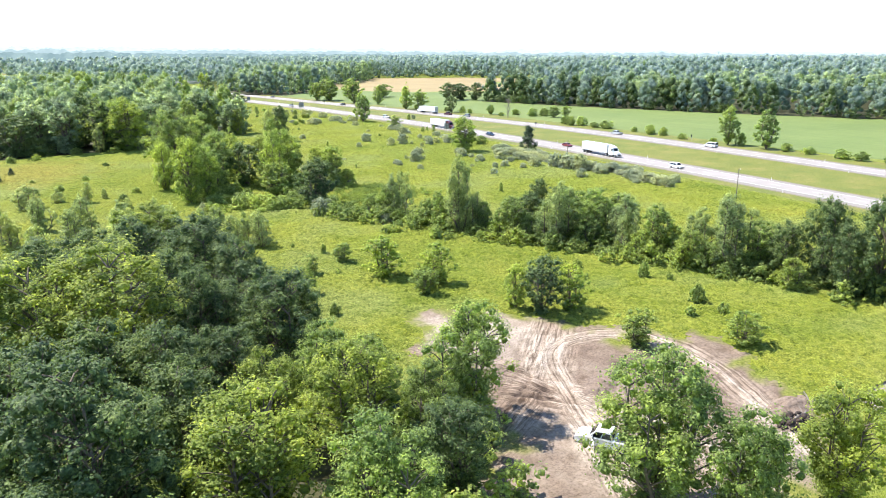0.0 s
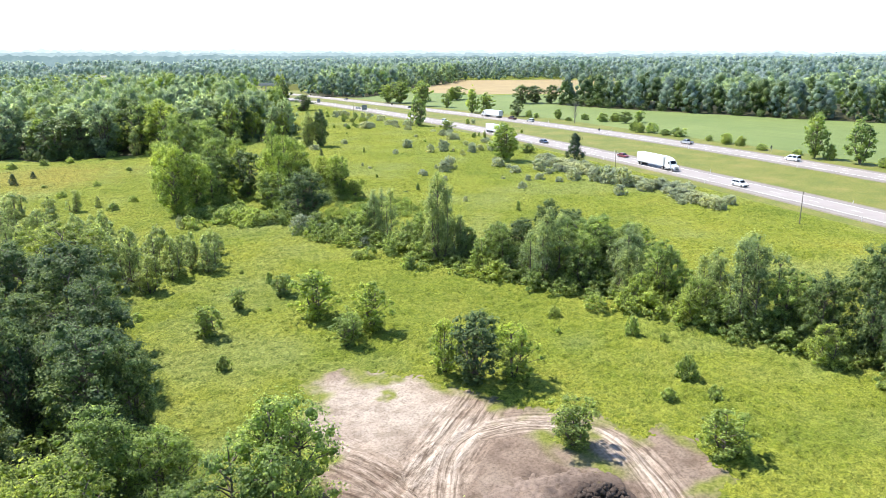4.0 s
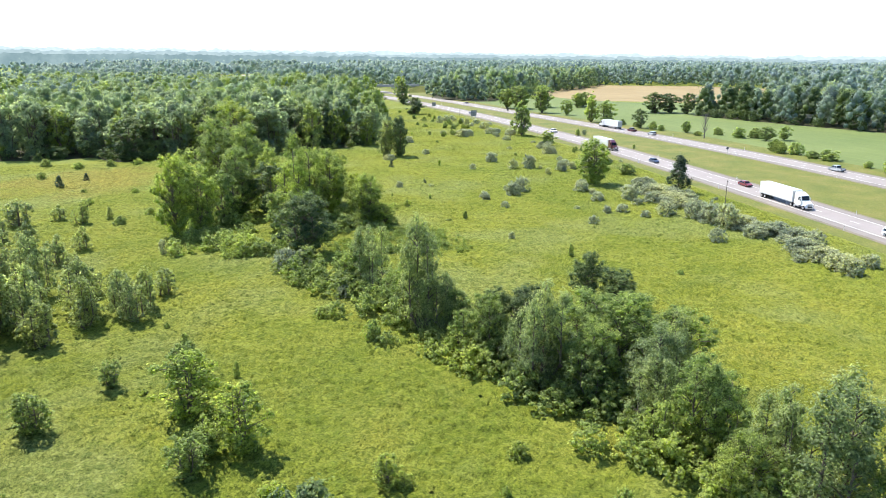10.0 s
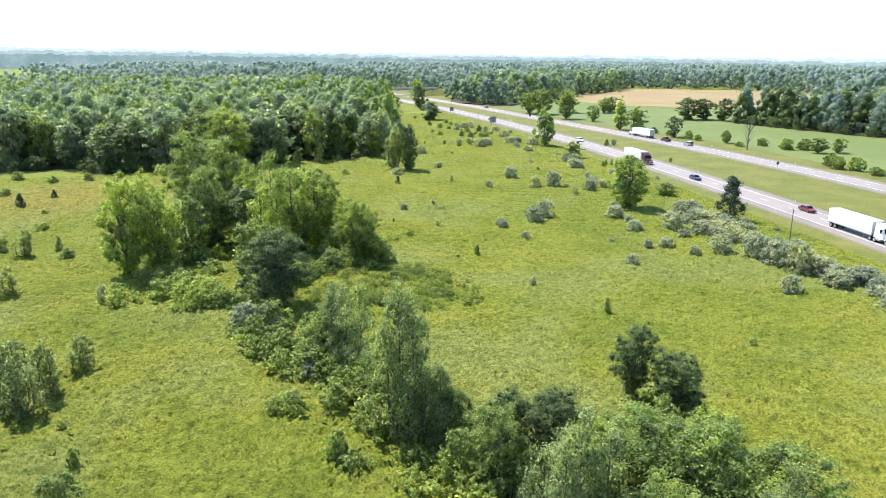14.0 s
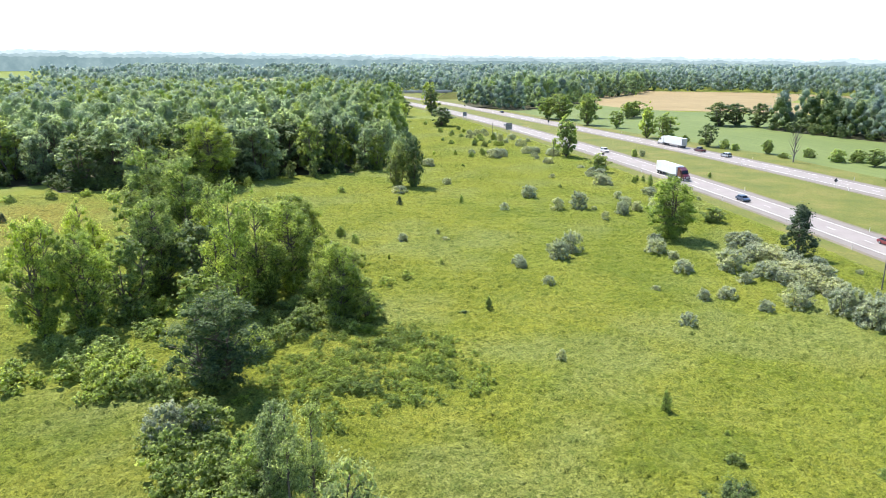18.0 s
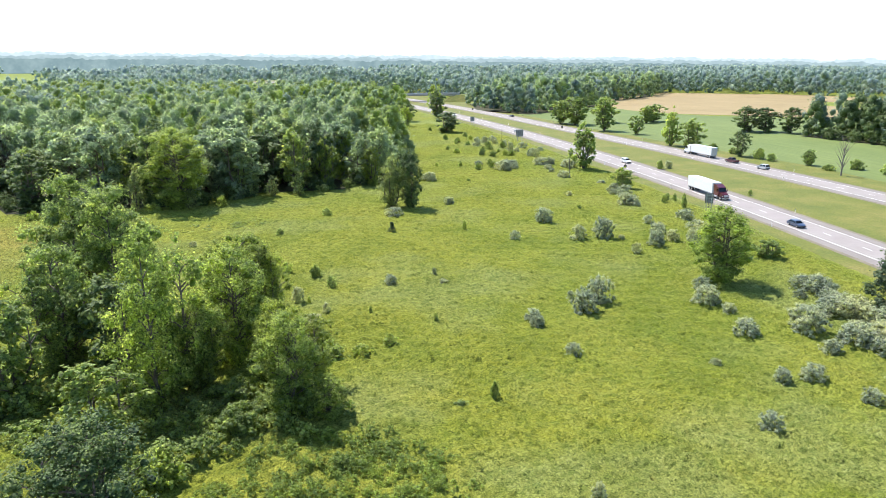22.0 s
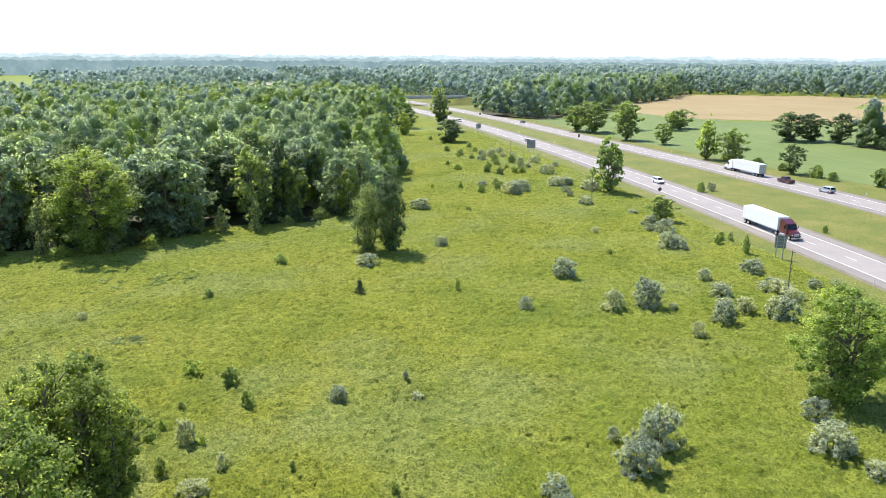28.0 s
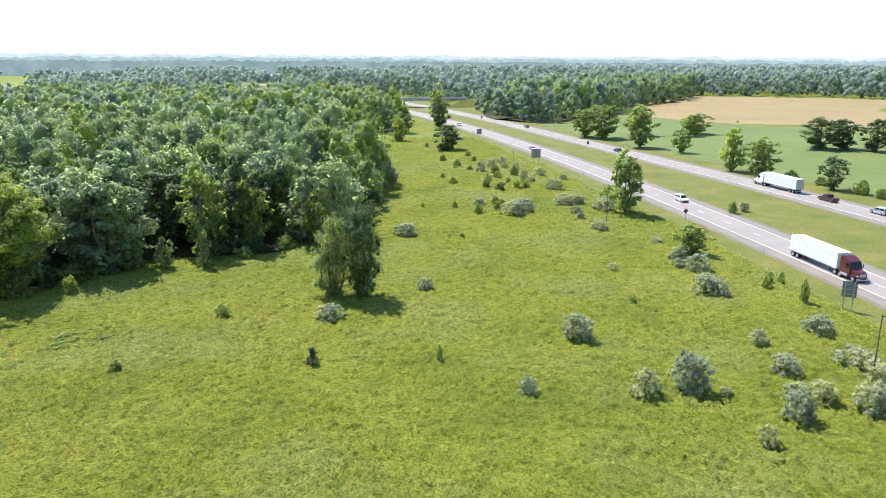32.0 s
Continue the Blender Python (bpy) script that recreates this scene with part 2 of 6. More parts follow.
LEAF = {
    "oak": leaf("oak_leaves", (0.142, 0.206, 0.066), (0.310, 0.386, 0.132), 0.52),
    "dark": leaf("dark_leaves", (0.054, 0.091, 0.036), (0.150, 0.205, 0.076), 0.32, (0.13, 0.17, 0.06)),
    # leaf colour lightened and blued to carry the haze over the large wood
    "copse": leaf("hazed_wood_leaves", (0.188, 0.248, 0.180), (0.295, 0.358, 0.252), 0.62, (0.25, 0.31, 0.16)),
    "bright": leaf("bright_leaves", (0.165, 0.215, 0.046), (0.310, 0.360, 0.090), 0.50),
    "poplar": leaf("poplar_leaves", (0.200, 0.270, 0.058), (0.405, 0.475, 0.130), 0.55),
    "aspen": leaf("aspen_leaves", (0.172, 0.240, 0.054), (0.368, 0.440, 0.124), 0.54),
    "willow": leaf("willow_leaves", (0.180, 0.228, 0.100), (0.335, 0.392, 0.190), 0.52),
    "olive": leaf("olive_leaves", (0.262, 0.290, 0.222), (0.432, 0.460, 0.366), 0.50, (0.32, 0.345, 0.26)),
    # distance haze is painted into these two leaf colours as a pale blue tint
    "far": leaf("haze_tinted_leaves", (0.170, 0.230, 0.222), (0.242, 0.304, 0.290), 0.56, (0.20, 0.26, 0.24)),
    "haze": leaf("haze_blue_leaves", (0.205, 0.262, 0.296), (0.305, 0.366, 0.402), 0.55, (0.20, 0.26, 0.30)),
    "cedar": leaf("cedar_needles", (0.034, 0.060, 0.040), (0.088, 0.128, 0.076), 0.30, (0.08, 0.11, 0.05)),
    "weedy": leaf("tall_weed_leaves", (0.140, 0.208, 0.048), (0.262, 0.346, 0.092), 0.54),
    "scrub": leaf("scrub_leaves", (0.192, 0.252, 0.086), (0.355, 0.424, 0.158), 0.56),
}

# ---- mesh helpers ----


def mesh_of(name, verts, faces, material, smooth=False):
    me = bpy.data.meshes.new(name)
    verts = np.asarray(verts, dtype=np.float32)
    faces = np.asarray(faces, dtype=np.int32)
    k = faces.shape[1]
    me.vertices.add(len(verts))
    me.vertices.foreach_set("co", verts.ravel())
    me.loops.add(faces.size)
    me.loops.foreach_set("vertex_index", faces.ravel())
    me.polygons.add(len(faces))
    me.polygons.foreach_set("loop_start", np.arange(len(faces), dtype=np.int32) * k)
    me.update(calc_edges=True)
    me.materials.append(material)
    if smooth:
        me.polygons.foreach_set("use_smooth", np.ones(len(faces), dtype=bool))
    return me


def part(name, data, material, parent, label=""):
    """Links a bmesh or mesh as one object under a thing."""
    if isinstance(data, bmesh.types.BMesh):
        me = bpy.data.meshes.new(name)
        data.to_mesh(me)
        data.free()
        me.materials.append(material)
    else:
        me = data
    ob = new(name, me)
    ob.parent = parent
    return tagged(ob, label)


def sheet(name, pts, z, material, label, category, kind="structure"):
    """A thin slab of ground with an outline."""
    bm = bmesh.new()
    f = bm.faces.new([bm.verts.new((x, y, z + lift(x, y))) for x, y in pts])
    if f.normal.z < 0:
        f.normal_flip()
    bmesh.ops.triangulate(bm, faces=[f])
    me = bpy.data.meshes.new(name)
    bm.to_mesh(me)
    bm.free()
    me.materials.append(material)
    return tagged(new(name, me), label, category, kind=kind)


def unit(v):
    return v / np.maximum(np.linalg.norm(v, axis=-1, keepdims=True), 1e-9)


def leaf_cards(r, centres, normals, size, droop=0.0, stray=0.55):
    """Folded leaf sprays, four corners each, lying across their normals."""
    n = len(centres)
    nrm = unit(normals + r.normal(0, stray, (n, 3)))
    a = unit(np.cross(nrm, r.normal(0, 1, (n, 3))))
    b = np.cross(nrm, a)
    s = size * r.uniform(0.6, 1.35, (n, 1))
    fold = nrm * s * r.uniform(0.1, 0.35, (n, 1))
    v = np.stack([centres - a * s * 0.62, centres - b * s * 0.42 - fold, centres + a * s * 0.62, centres + b * s * 0.42 - fold], 1)
    v[:, 2, 2] -= droop * s[:, 0]
    faces = np.arange(n * 4).reshape(n, 4)
    tri = np.concatenate([faces[:, [0, 1, 2]], faces[:, [0, 2, 3]]])
    return v.reshape(-1, 3), tri


def tube(path, radii, sides=6):
    path = np.asarray(path, float)
    n = len(path)
    ang = np.linspace(0, 2 * np.pi, sides, endpoint=False)
    d = unit(np.gradient(path, axis=0))
    a = unit(np.cross(d, np.array([0.31, 0.87, 0.2])))
    b = np.cross(d, a)
    v = path[:, None] + np.asarray(radii)[:, None, None] * (np.cos(ang)[None, :, None] * a[:, None] + np.sin(ang)[None, :, None] * b[:, None])
    f = []
    for i in range(n - 1):
        for j in range(sides):
            k = (j + 1) % sides
            f.append((i * sides + j, i * sides + k, (i + 1) * sides + k, (i + 1) * sides + j))
    return v.reshape(-1, 3), np.array(f)


def profile(kind, u):
    """Half width of the crown at the height u (0 to 1) of the plant, as a share of the widest."""
    if kind in ("oak", "dark", "copse", "aspen"):
        return np.where(u < 0.5, np.clip((u - 0.01) / 0.45, 0, 1) ** 0.5, np.sqrt(np.clip(1 - ((u - 0.5) / 0.5) ** 2, 0, 1)) ** 0.9)
    if kind == "bright":
        return np.where(u < 0.55, np.clip((u - 0.03) / 0.50, 0, 1) ** 0.55, np.sqrt(np.clip(1 - ((u - 0.55) / 0.45) ** 2, 0, 1)))
    if kind == "poplar":
        return np.where(u < 0.4, np.clip((u - 0.04) / 0.36, 0, 1) ** 0.5, np.clip((1.0 - u) / 0.6, 0, 1) ** 0.6)
    if kind == "willow":
        return np.where(u < 0.35, np.clip(u / 0.35, 0, 1) ** 0.4 * 0.95, np.clip((1.02 - u) / 0.67, 0, 1) ** 0.55 * 0.95)
    if kind == "cedar":
        return np.clip(1.02 - u, 0, 1) ** 0.75 * np.clip(u / 0.06, 0, 1)
    return np.sqrt(np.clip(1 - (u * 0.98) ** 2.2, 0, 1))          # shrubs sit on the ground


GOLD = (1 + 5 ** 0.5) / 2
ICO_V = unit(np.array([(-1, GOLD, 0), (1, GOLD, 0), (-1, -GOLD, 0), (1, -GOLD, 0), (0, -1, GOLD), (0, 1, GOLD), (0, -1, -GOLD), (0, 1, -GOLD), (GOLD, 0, -1), (GOLD, 0, 1), (-GOLD, 0, -1), (-GOLD, 0, 1)], float))
ICO_F = np.array([(0, 11, 5), (0, 5, 1), (0, 1, 7), (0, 7, 10), (0, 10, 11), (1, 5, 9), (5, 11, 4), (11, 10, 2), (10, 7, 6), (7, 1, 8), (3, 9, 4), (3, 4, 2), (3, 2, 6), (3, 6, 8), (3, 8, 9), (4, 9, 5), (2, 4, 11), (6, 2, 10), (8, 6, 7), (9, 8, 1)])


def leaf_masses(r, cen, rad, leaves, size, flat=0.8, core=0.66, droop=0.1, wisps=0.12, up=0.45):
    """Clumps of leaf sprays: a solid core added inside each to block light, sprays over its top and sides, a few that
    stick out.
    """
    n = len(cen)
    squash = np.array([1.0, 1.0, flat])
    # added light-blocking cores, in the leaf material
    kv = cen[:, None] + ICO_V[None] * (rad * core)[:, None, None] * r.uniform(0.72, 1.2, (n, 12, 1)) * squash
    kf = (ICO_F[None] + (np.arange(n) * 12)[:, None, None]).reshape(-1, 3)
    share = rad ** 1.8
    idx = np.repeat(np.arange(n), np.maximum(3, leaves * share / share.sum()).astype(int))
    d = unit(r.normal(0, 1, (len(idx), 3)) + np.array([0, 0, up]))
    d[:, 2] = np.where(d[:, 2] < -0.45, -d[:, 2], d[:, 2])
    reach = np.where(r.uniform(0, 1, len(idx)) < wisps, r.uniform(1.05, 1.65, len(idx)), r.uniform(0.68, 1.05, len(idx)))
    p = cen[idx] + d * (rad[idx] * reach)[:, None] * squash
    v, f = leaf_cards(r, p, d + np.array([0, 0, 0.35]), size, droop, 0.34)
    return np.concatenate([kv.reshape(-1, 3), v]), np.concatenate([kf, f + n * 12])


# leaders, how far they stand apart, their width, the lowest one's height, clump size, foot of the crown
HABIT = {
    "oak": (5, 0.46, 0.64, 0.76, 0.088, 0.08), "dark": (4, 0.36, 0.72, 0.80, 0.090, 0.03), "bright": (5, 0.44, 0.64, 0.78, 0.086, 0.06),
    "copse": (4, 0.36, 0.72, 0.80, 0.095, 0.03), "aspen": (4, 0.30, 0.76, 0.80, 0.084, 0.01),
    "poplar": (5, 0.46, 0.56, 0.62, 0.070, 0.02), "willow": (5, 0.50, 0.54, 0.62, 0.070, 0.03), "cedar": (1, 0.0, 1.0, 1.0, 0.095, 0.02),
    "olive": (5, 0.34, 0.74, 0.82, 0.082, 0.02), "scrub": (5, 0.44, 0.62, 0.70, 0.090, 0.02), "weedy": (6, 0.52, 0.58, 0.70, 0.080, 0.02),
}


def plant_meshes(kind, h, w, leaves, size, seed, clumps):
    """The trunk with its limbs, and the crown, of a plant h high and w wide: leaders that each carry clumps of leaves."""
    r = np.random.default_rng(seed)
    shrub = kind in ("olive", "scrub", "weedy")
    many, apart, wide, lowest, knot, low = HABIT[kind]
    turn = r.uniform(0, 6.28)
    ang = turn + np.arange(many) * 6.283 / max(1, many - 1) + r.normal(0, 0.3, many)
    off = apart * w / 2 * r.uniform(0.65, 1.15, many)
    off[0] *= 0.2
    top = h * (1 - (1 - lowest) * r.uniform(0.1, 1.0, many))
    top[0] = h
    half = wide * w / 2 * r.uniform(0.85, 1.1, many)
    foot = 0.0 if not shrub else 0.1

    def axis(s, z):
        q = min(1.0, max(0.0, z) / ((0.22 if kind in ("poplar", "willow") else 0.45) * top[s]))
        k = off[s] * (foot + (1 - foot) * q ** 1.2)
        return np.array([k * math.cos(ang[s]), k * math.sin(ang[s]), z])

    vs, fs, base = [], [], 0
    thick = (0.021 if not shrub else 0.012) * h / many ** 0.35
    for s in range(many):
        tv, tf = tube([axis(s, q) for q in np.linspace(-0.2, top[s] * 0.9, 7)], thick * np.linspace(1.2, 0.12, 7) + 0.008, 7 if not shrub else 5)
        vs.append(tv), fs.append(tf + base)
        base += len(tv)
    weight = half * top
    owner = r.choice(many, clumps, p=weight / weight.sum())
    owner[:many] = np.arange(many)
    level = (r.permutation(clumps) + r.uniform(0, 1, clumps)) / clumps
    cen, rad = np.empty((clumps, 3)), np.empty(clumps)
    for b in range(clumps):
        s = owner[b]
        u = 0.955 if b < many else low + (0.95 - low) * level[b] ** 0.92
        reach = half[s] * float(profile(kind, np.array(u))) * (math.sqrt(r.uniform(0.16, 1.0)) if b >= many else 0.1)
        a = b * 2.39996 + r.normal(0, 0.4)
        c = axis(s, u * top[s])
        tip = c + np.array([reach * math.cos(a), reach * math.sin(a), r.normal(0, 0.012) * h])
        rad[b] = knot * w * r.uniform(0.72, 1.28) * (1.0 if b >= many else 0.75)
        tip[2] = min(max(tip[2], rad[b] * 0.55), h - 0.3 * rad[b])
        cen[b] = tip
        if b % 2 == 0 and not shrub:
            root = axis(s, max(0.05 * h, tip[2] - reach * r.uniform(0.4, 1.2)))
            tv, tf = tube([root, (root + tip) / 2 + np.array([0, 0, 0.015 * h]), tip], [0.0065 * h, 0.004 * h, 0.003 * h], 4)
            vs.append(tv), fs.append(tf + base)
            base += len(tv)
    v, f = leaf_masses(r, cen, rad, leaves, size, 1.0 if kind not in ("poplar", "willow") else 1.25, 0.56 if shrub and kind != "weedy" else 0.34 if kind in ("poplar", "willow", "weedy") else 0.45, 0.3 if kind == "willow" else 0.1, 0.16 if kind not in ("poplar", "willow") else 0.32)
    v[:, 2] = np.maximum(v[:, 2], 0.03 * h * r.uniform(0, 1, len(v)))
    crown = mesh_of(kind + "_crown", v, f, LEAF[kind])
    trunk = mesh_of(kind + "_trunk", np.concatenate(vs), np.concatenate(fs), M_BARK, True)
    CROWNS[crown.name] = (v, f)
    return trunk, crown


CROWNS = {}


# ---- the large ground ----
def smooth01(v):
    v = max(0.0, min(1.0, v))
    return v * v * (3 - 2 * v)


def skyline(x, y):
    """Slope at which the land far off rises (ahead) or falls (to the east), in the direction of x, y."""
    d = math.hypot(x, y) or 1.0
    return math.tan(radians(0.40 * y / d - 0.90 * x / d))


def lift(x, y):
    """Height of the far land."""
    d = math.hypot(x - 60, y - 80) - 700
    return 0.0 if d <= 0 else skyline(x - 60, y - 80) * d * d / (d + 150)


def road_x(y):
    """Centre of the carriageway beside the meadow."""
    if y < 335:
        return 200.8 - 2.75e-4 * (y - 335) ** 2
    if y < 824:
        return 200.8 - 2.1e-4 * (y - 335) ** 2
    return 150.6 - 0.2054 * (y - 824)


def far_x(y):
    """Centre of the second carriageway."""
    return road_x(y) + 44.5 - 15.0 * smooth01((y - 170) / 370)


def ribbon(name, fx, lo, hi, z, material, y0, y1, step, label, category, kind="structure", parent=None):
    ys = np.arange(y0, y1 + step, step)
    v = []
    for y in ys:
        x = fx(y)
        v += [(x + lo, y, z + lift(x, y)), (x + hi, y, z + lift(x, y))]
    n = len(ys)
    f = [(2 * i, 2 * i + 1, 2 * i + 3, 2 * i + 2) for i in range(n - 1)]
    ob = new(name, mesh_of(name, v, f, material))
    if parent:
        ob.parent = parent
    return tagged(ob, label, category if not parent else "", kind=kind if not parent else "")


gx = np.concatenate([np.arange(-4500, -1500, 300), np.arange(-1500, -200, 50), np.arange(-200, 420, 10), np.arange(420, 2000, 50), np.arange(2000, 4600, 300)])
gy = np.concatenate([np.arange(-1500, -60, 240), np.arange(-60, 520, 10), np.arange(520, 2200, 50), np.arange(2200, 4800, 300)])
gv = [(x, y, lift(x, y)) for y in gy for x in gx]
nx = len(gx)
gf = [(j * nx + i, j * nx + i + 1, (j + 1) * nx + i + 1, (j + 1) * nx + i) for j in range(len(gy) - 1) for i in range(nx - 1)]
tagged(new("ground", mesh_of("ground", gv, gf, M_MEADOW)), "wide flat meadow of green and yellowish weeds", "meadow", kind="structure")
ribbon("verge", road_x, -13, 64, 0.02, M_VERGE, -400, 900, 20, "mown yellow-green grass strip along the highway", "verge")
for nm, fx in (("road_1", road_x), ("road_2", far_x)):
    rd = ribbon(nm, fx, -6.4, 6.4, 0.06, M_SHOULDER, -400, 1900, 15, "pale grey two-lane highway carriageway with paved shoulders", "road")
    for a, z in ((-7.5, -6.4), (6.4, 7.4)):
        ribbon("gravel_edge", fx, a, z, 0.045, M_GRAVEL, -400, 1500, 15, "brownish gravel strip along the pavement", "", parent=rd)
    ribbon("lanes", fx, -3.8, 3.8, 0.09, M_ROAD, -400, 1900, 15, "light concrete driving lanes", "", parent=rd)
    for off in (-3.75, 3.65):
        ribbon("edge_line", fx, off - 0.09, off + 0.09, 0.12, M_LINE, -100, 1000, 10, "white edge line", "", parent=rd)
sheet("field_soy", [(255, -300), (257, 150), (262, 330), (245, 440), (228, 640), (330, 640), (322, 590), (345, 545), (430, 480), (480, 120), (480, -300)], 0.05, M_SOY, "flat field of low green crop in rows", "crop field")
sheet("field_wheat", [(322, 600), (335, 565), (372, 535), (420, 500), (620, 640), (575, 780), (470, 850), (360, 735), (318, 650)], 0.10, M_WHEAT, "ripe tan wheat field", "wheat field")
# litter near black: the shade under the crowns is put into its colour
M_SHADED_LITTER = ground_mat("shaded_litter", [(0.3, (0.030, 0.034, 0.012)), (0.7, (0.055, 0.050, 0.022))], 0.1, 1.5)

# ---- plants ----
# each form: height and width of the model plant, leaf sprays, their size, clumps
FORMS = {
    "large": (14.0, 10.0, 13000, 0.205, 190), "middle": (14.0, 9.0, 2100, 0.55, 100), "young": (6.0, 4.2, 2800, 0.18, 120),
    "bush": (2.2, 3.2, 2600, 0.088, 110), "brush": (2.2, 3.2, 440, 0.19, 36),
}
MODELS = {}
TREE_TALK = {
    "oak": ("leafy green broadleaf tree with a rounded crown", "tree"), "dark": ("dense dark green broadleaf tree", "tree"), "copse": ("tall green broadleaf tree at the edge of the wood", "tree"),
    "bright": ("sunlit yellow-green leafy tree", "tree"), "poplar": ("tall upright tree with light green leaves", "tree"), "aspen": ("bushy upright tree with light green leaves", "tree"),
    "willow": ("feathery grey-green tree with several thin trunks", "tree"), "cedar": ("dark green pointed conifer", "conifer"),
    "olive": ("silvery grey-green rounded shrub in the meadow", "shrub"), "scrub": ("green leafy shrub with dense small leaves", "shrub"),
}


def model(kind, form, i):
    key = (kind, form, i)
    if key not in MODELS:
        h, w, n, s, c = FORMS[form]
        MODELS[key] = plant_meshes(kind, h, w, n, s, abs(hash_of(key)), c)
    return MODELS[key]


def hash_of(key):
    return sum((i + 1) * ord(ch) for i, ch in enumerate("".join(map(str, key)))) * 37 % 99991


placed = 0


def plant(kind, form, x, y, h, w, label="", group="", variants=3, full=1.16):
    """One plant of a kind, h metres high and w wide, standing at x, y."""
    global placed
    placed += 1
    trunk, crown = model(kind, form, placed % variants)
    talk, cat = TREE_TALK[kind]
    h0, w0 = FORMS[form][:2]
    h, w = (h * (0.76 + 0.25 * full), w * full) if cat == "tree" else (h, w)
    name = {"shrub": "shrub", "conifer": "conifer", "tree": "tree"}[cat]
    root = new(name)
    root.matrix_basis = pose(x, y, 0, 0, 0, (placed * 137.5) % 360) @ Matrix.Diagonal((w / w0, w / w0 * (0.92 + 0.16 * (placed % 5) / 4), h / h0, 1))
    root.empty_display_size = 0.5
    part("trunk", trunk, None, root)
    part("crown", crown, None, root)
    return tagged(root, label or talk, cat, group)


def stand(kind, form, rows, label="", group="", variants=3, full=1.16):
    for x, y, h, w in rows:
        plant(kind, form, x, y, h, w, label, group, variants, full)


# foreground wood
G1 = "trees of the wood beside the clearing"
stand("bright", "large", [(11.1, 83.4, 17.0, 15.5), (14.8, 48.9, 13.0, 11.5), (25.9, 51.6, 13.0, 9.0), (2.9, 85.5, 16.0, 12.8), (20.4, 59.4, 11.0, 6.6), (56.4, 23.7, 11.0, 7.6), (24.1, 124.0, 13.0, 11.0)], group=G1)
stand("dark", "large", [(25.7, 100.6, 15.0, 11.1), (29.0, 90.9, 13.0, 8.5), (27.5, 75.0, 13.5, 10.1), (20.7, 81.5, 13.0, 7.4), (3.6, 51.5, 17.0, 11.2), (0.5, 62.2, 15.0, 10.4), (13.2, 66.0, 13.0, 7.7), (19.2, 109.9, 14.0, 9.0), (5.9, 103.7, 14.0, 10.3), (31.3, 76.3, 11.0, 5.5), (19.5, 92.0, 13.0, 9.0)], group=G1)
stand("oak", "large", [(39.5, 53.8, 13.0, 8.2), (43.2, 31.9, 14.0, 10.9), (46.4, 25.4, 11.0, 7.2), (32.7, 51.2, 9.0, 6.5), (32.6, 61.8, 8.0, 5.6), (28.4, 64.2, 10.0, 6.7), (22.0, 40.0, 12.0, 9.0), (6.0, 36.0, 13.0, 10.0)], group=G1)
stand("dark", "large", [(12.0, 57.0, 12.5, 9.0), (-4.0, 74.0, 14.0, 10.0), (11.0, 95.0, 13.0, 9.5), (-6.0, 95.0, 14.5, 10.5), (19.0, 68.5, 10.5, 7.5), (-8.0, 55.0, 13.0, 10.0)], group=G1)
stand("dark", "large", [(8.0, 72.0, 12.5, 9.0), (24.0, 83.0, 10.5, 7.0), (31.0, 43.0, 9.5, 7.0), (0.0, 44.0, 12.0, 9.0), (14.0, 119.0, 11.0, 8.5)], group=G1)
# hedgerow
G2 = "trees of the hedgerow across the meadow"
stand("willow", "large", [(84.6, 117.0, 17.0, 9.2)], "tall pale-leaved cottonwood rising above the hedgerow", G2, full=0.96)
stand("willow", "large", [(80.2, 134.0, 11.6, 7.5), (93.8, 97.5, 12.9, 9.1), (103.1, 88.5, 10.8, 9.5), (107.0, 67.5, 13.8, 11.0), (106.9, 92.2, 9.8, 6.9)], group=G2, full=0.96)
stand("dark", "large", [(92.8, 111.0, 8.2, 5.4), (111.3, 121.7, 8.4, 6.6), (109.5, 59.5, 10.5, 8.0), (111.5, 54.5, 15.0, 9.8), (112.0, 45.7, 16.5, 10.5), (115.0, 38.0, 14.0, 10.0), (109.0, 49.0, 12.0, 8.0)], group=G2, full=0.96)
stand("oak", "large", [(101.8, 72.8, 7.2, 6.2), (114.5, 119.3, 4.7, 4.6), (96.5, 105.0, 6.5, 5.5), (88.5, 114.0, 7.0, 4.5)], group=G2, full=0.96)
stand("oak", "young", [(76.5, 141.0, 6.0, 5.0), (82.5, 126.5, 6.5, 5.0), (88.0, 108.0, 6.5, 5.2), (91.5, 103.5, 5.5, 5.0), (97.5, 92.0, 7.0, 5.4), (99.5, 81.5, 6.0, 5.0), (105.0, 78.0, 6.5, 5.2), (104.0, 69.5, 5.5, 4.8), (113.0, 64.0, 7.0, 5.6), (106.0, 56.0, 5.5, 5.0), (86.0, 121.0, 7.0, 5.0), (96.0, 99.5, 7.5, 5.0)], "young leafy tree in the hedgerow", G2, full=0.96)
stand("oak", "large", [(84.0, 123.0, 8.5, 6.5), (91.0, 106.5, 9.0, 6.8), (98.0, 93.5, 9.5, 7.0), (104.0, 81.0, 10.5, 7.6), (109.5, 64.0, 9.5, 7.6), (78.0, 137.0, 8.0, 6.0)], group=G2, full=0.96)
stand("willow", "large", [(88.0, 115.0, 9.0, 6.5), (95.0, 100.5, 10.0, 7.0), (101.0, 86.0, 9.0, 7.0), (106.5, 74.0, 10.5, 8.0)], group=G2, full=0.96)
stand("oak", "large", [(100.5, 101.5, 9.5, 8.0), (104.5, 97.0, 10.0, 8.5), (109.0, 96.0, 9.0, 8.0)], group=G2)
stand("aspen", "large", [(107.5, 101.5, 8.5, 7.5), (99.5, 107.0, 6.5, 6.5)], group=G2)
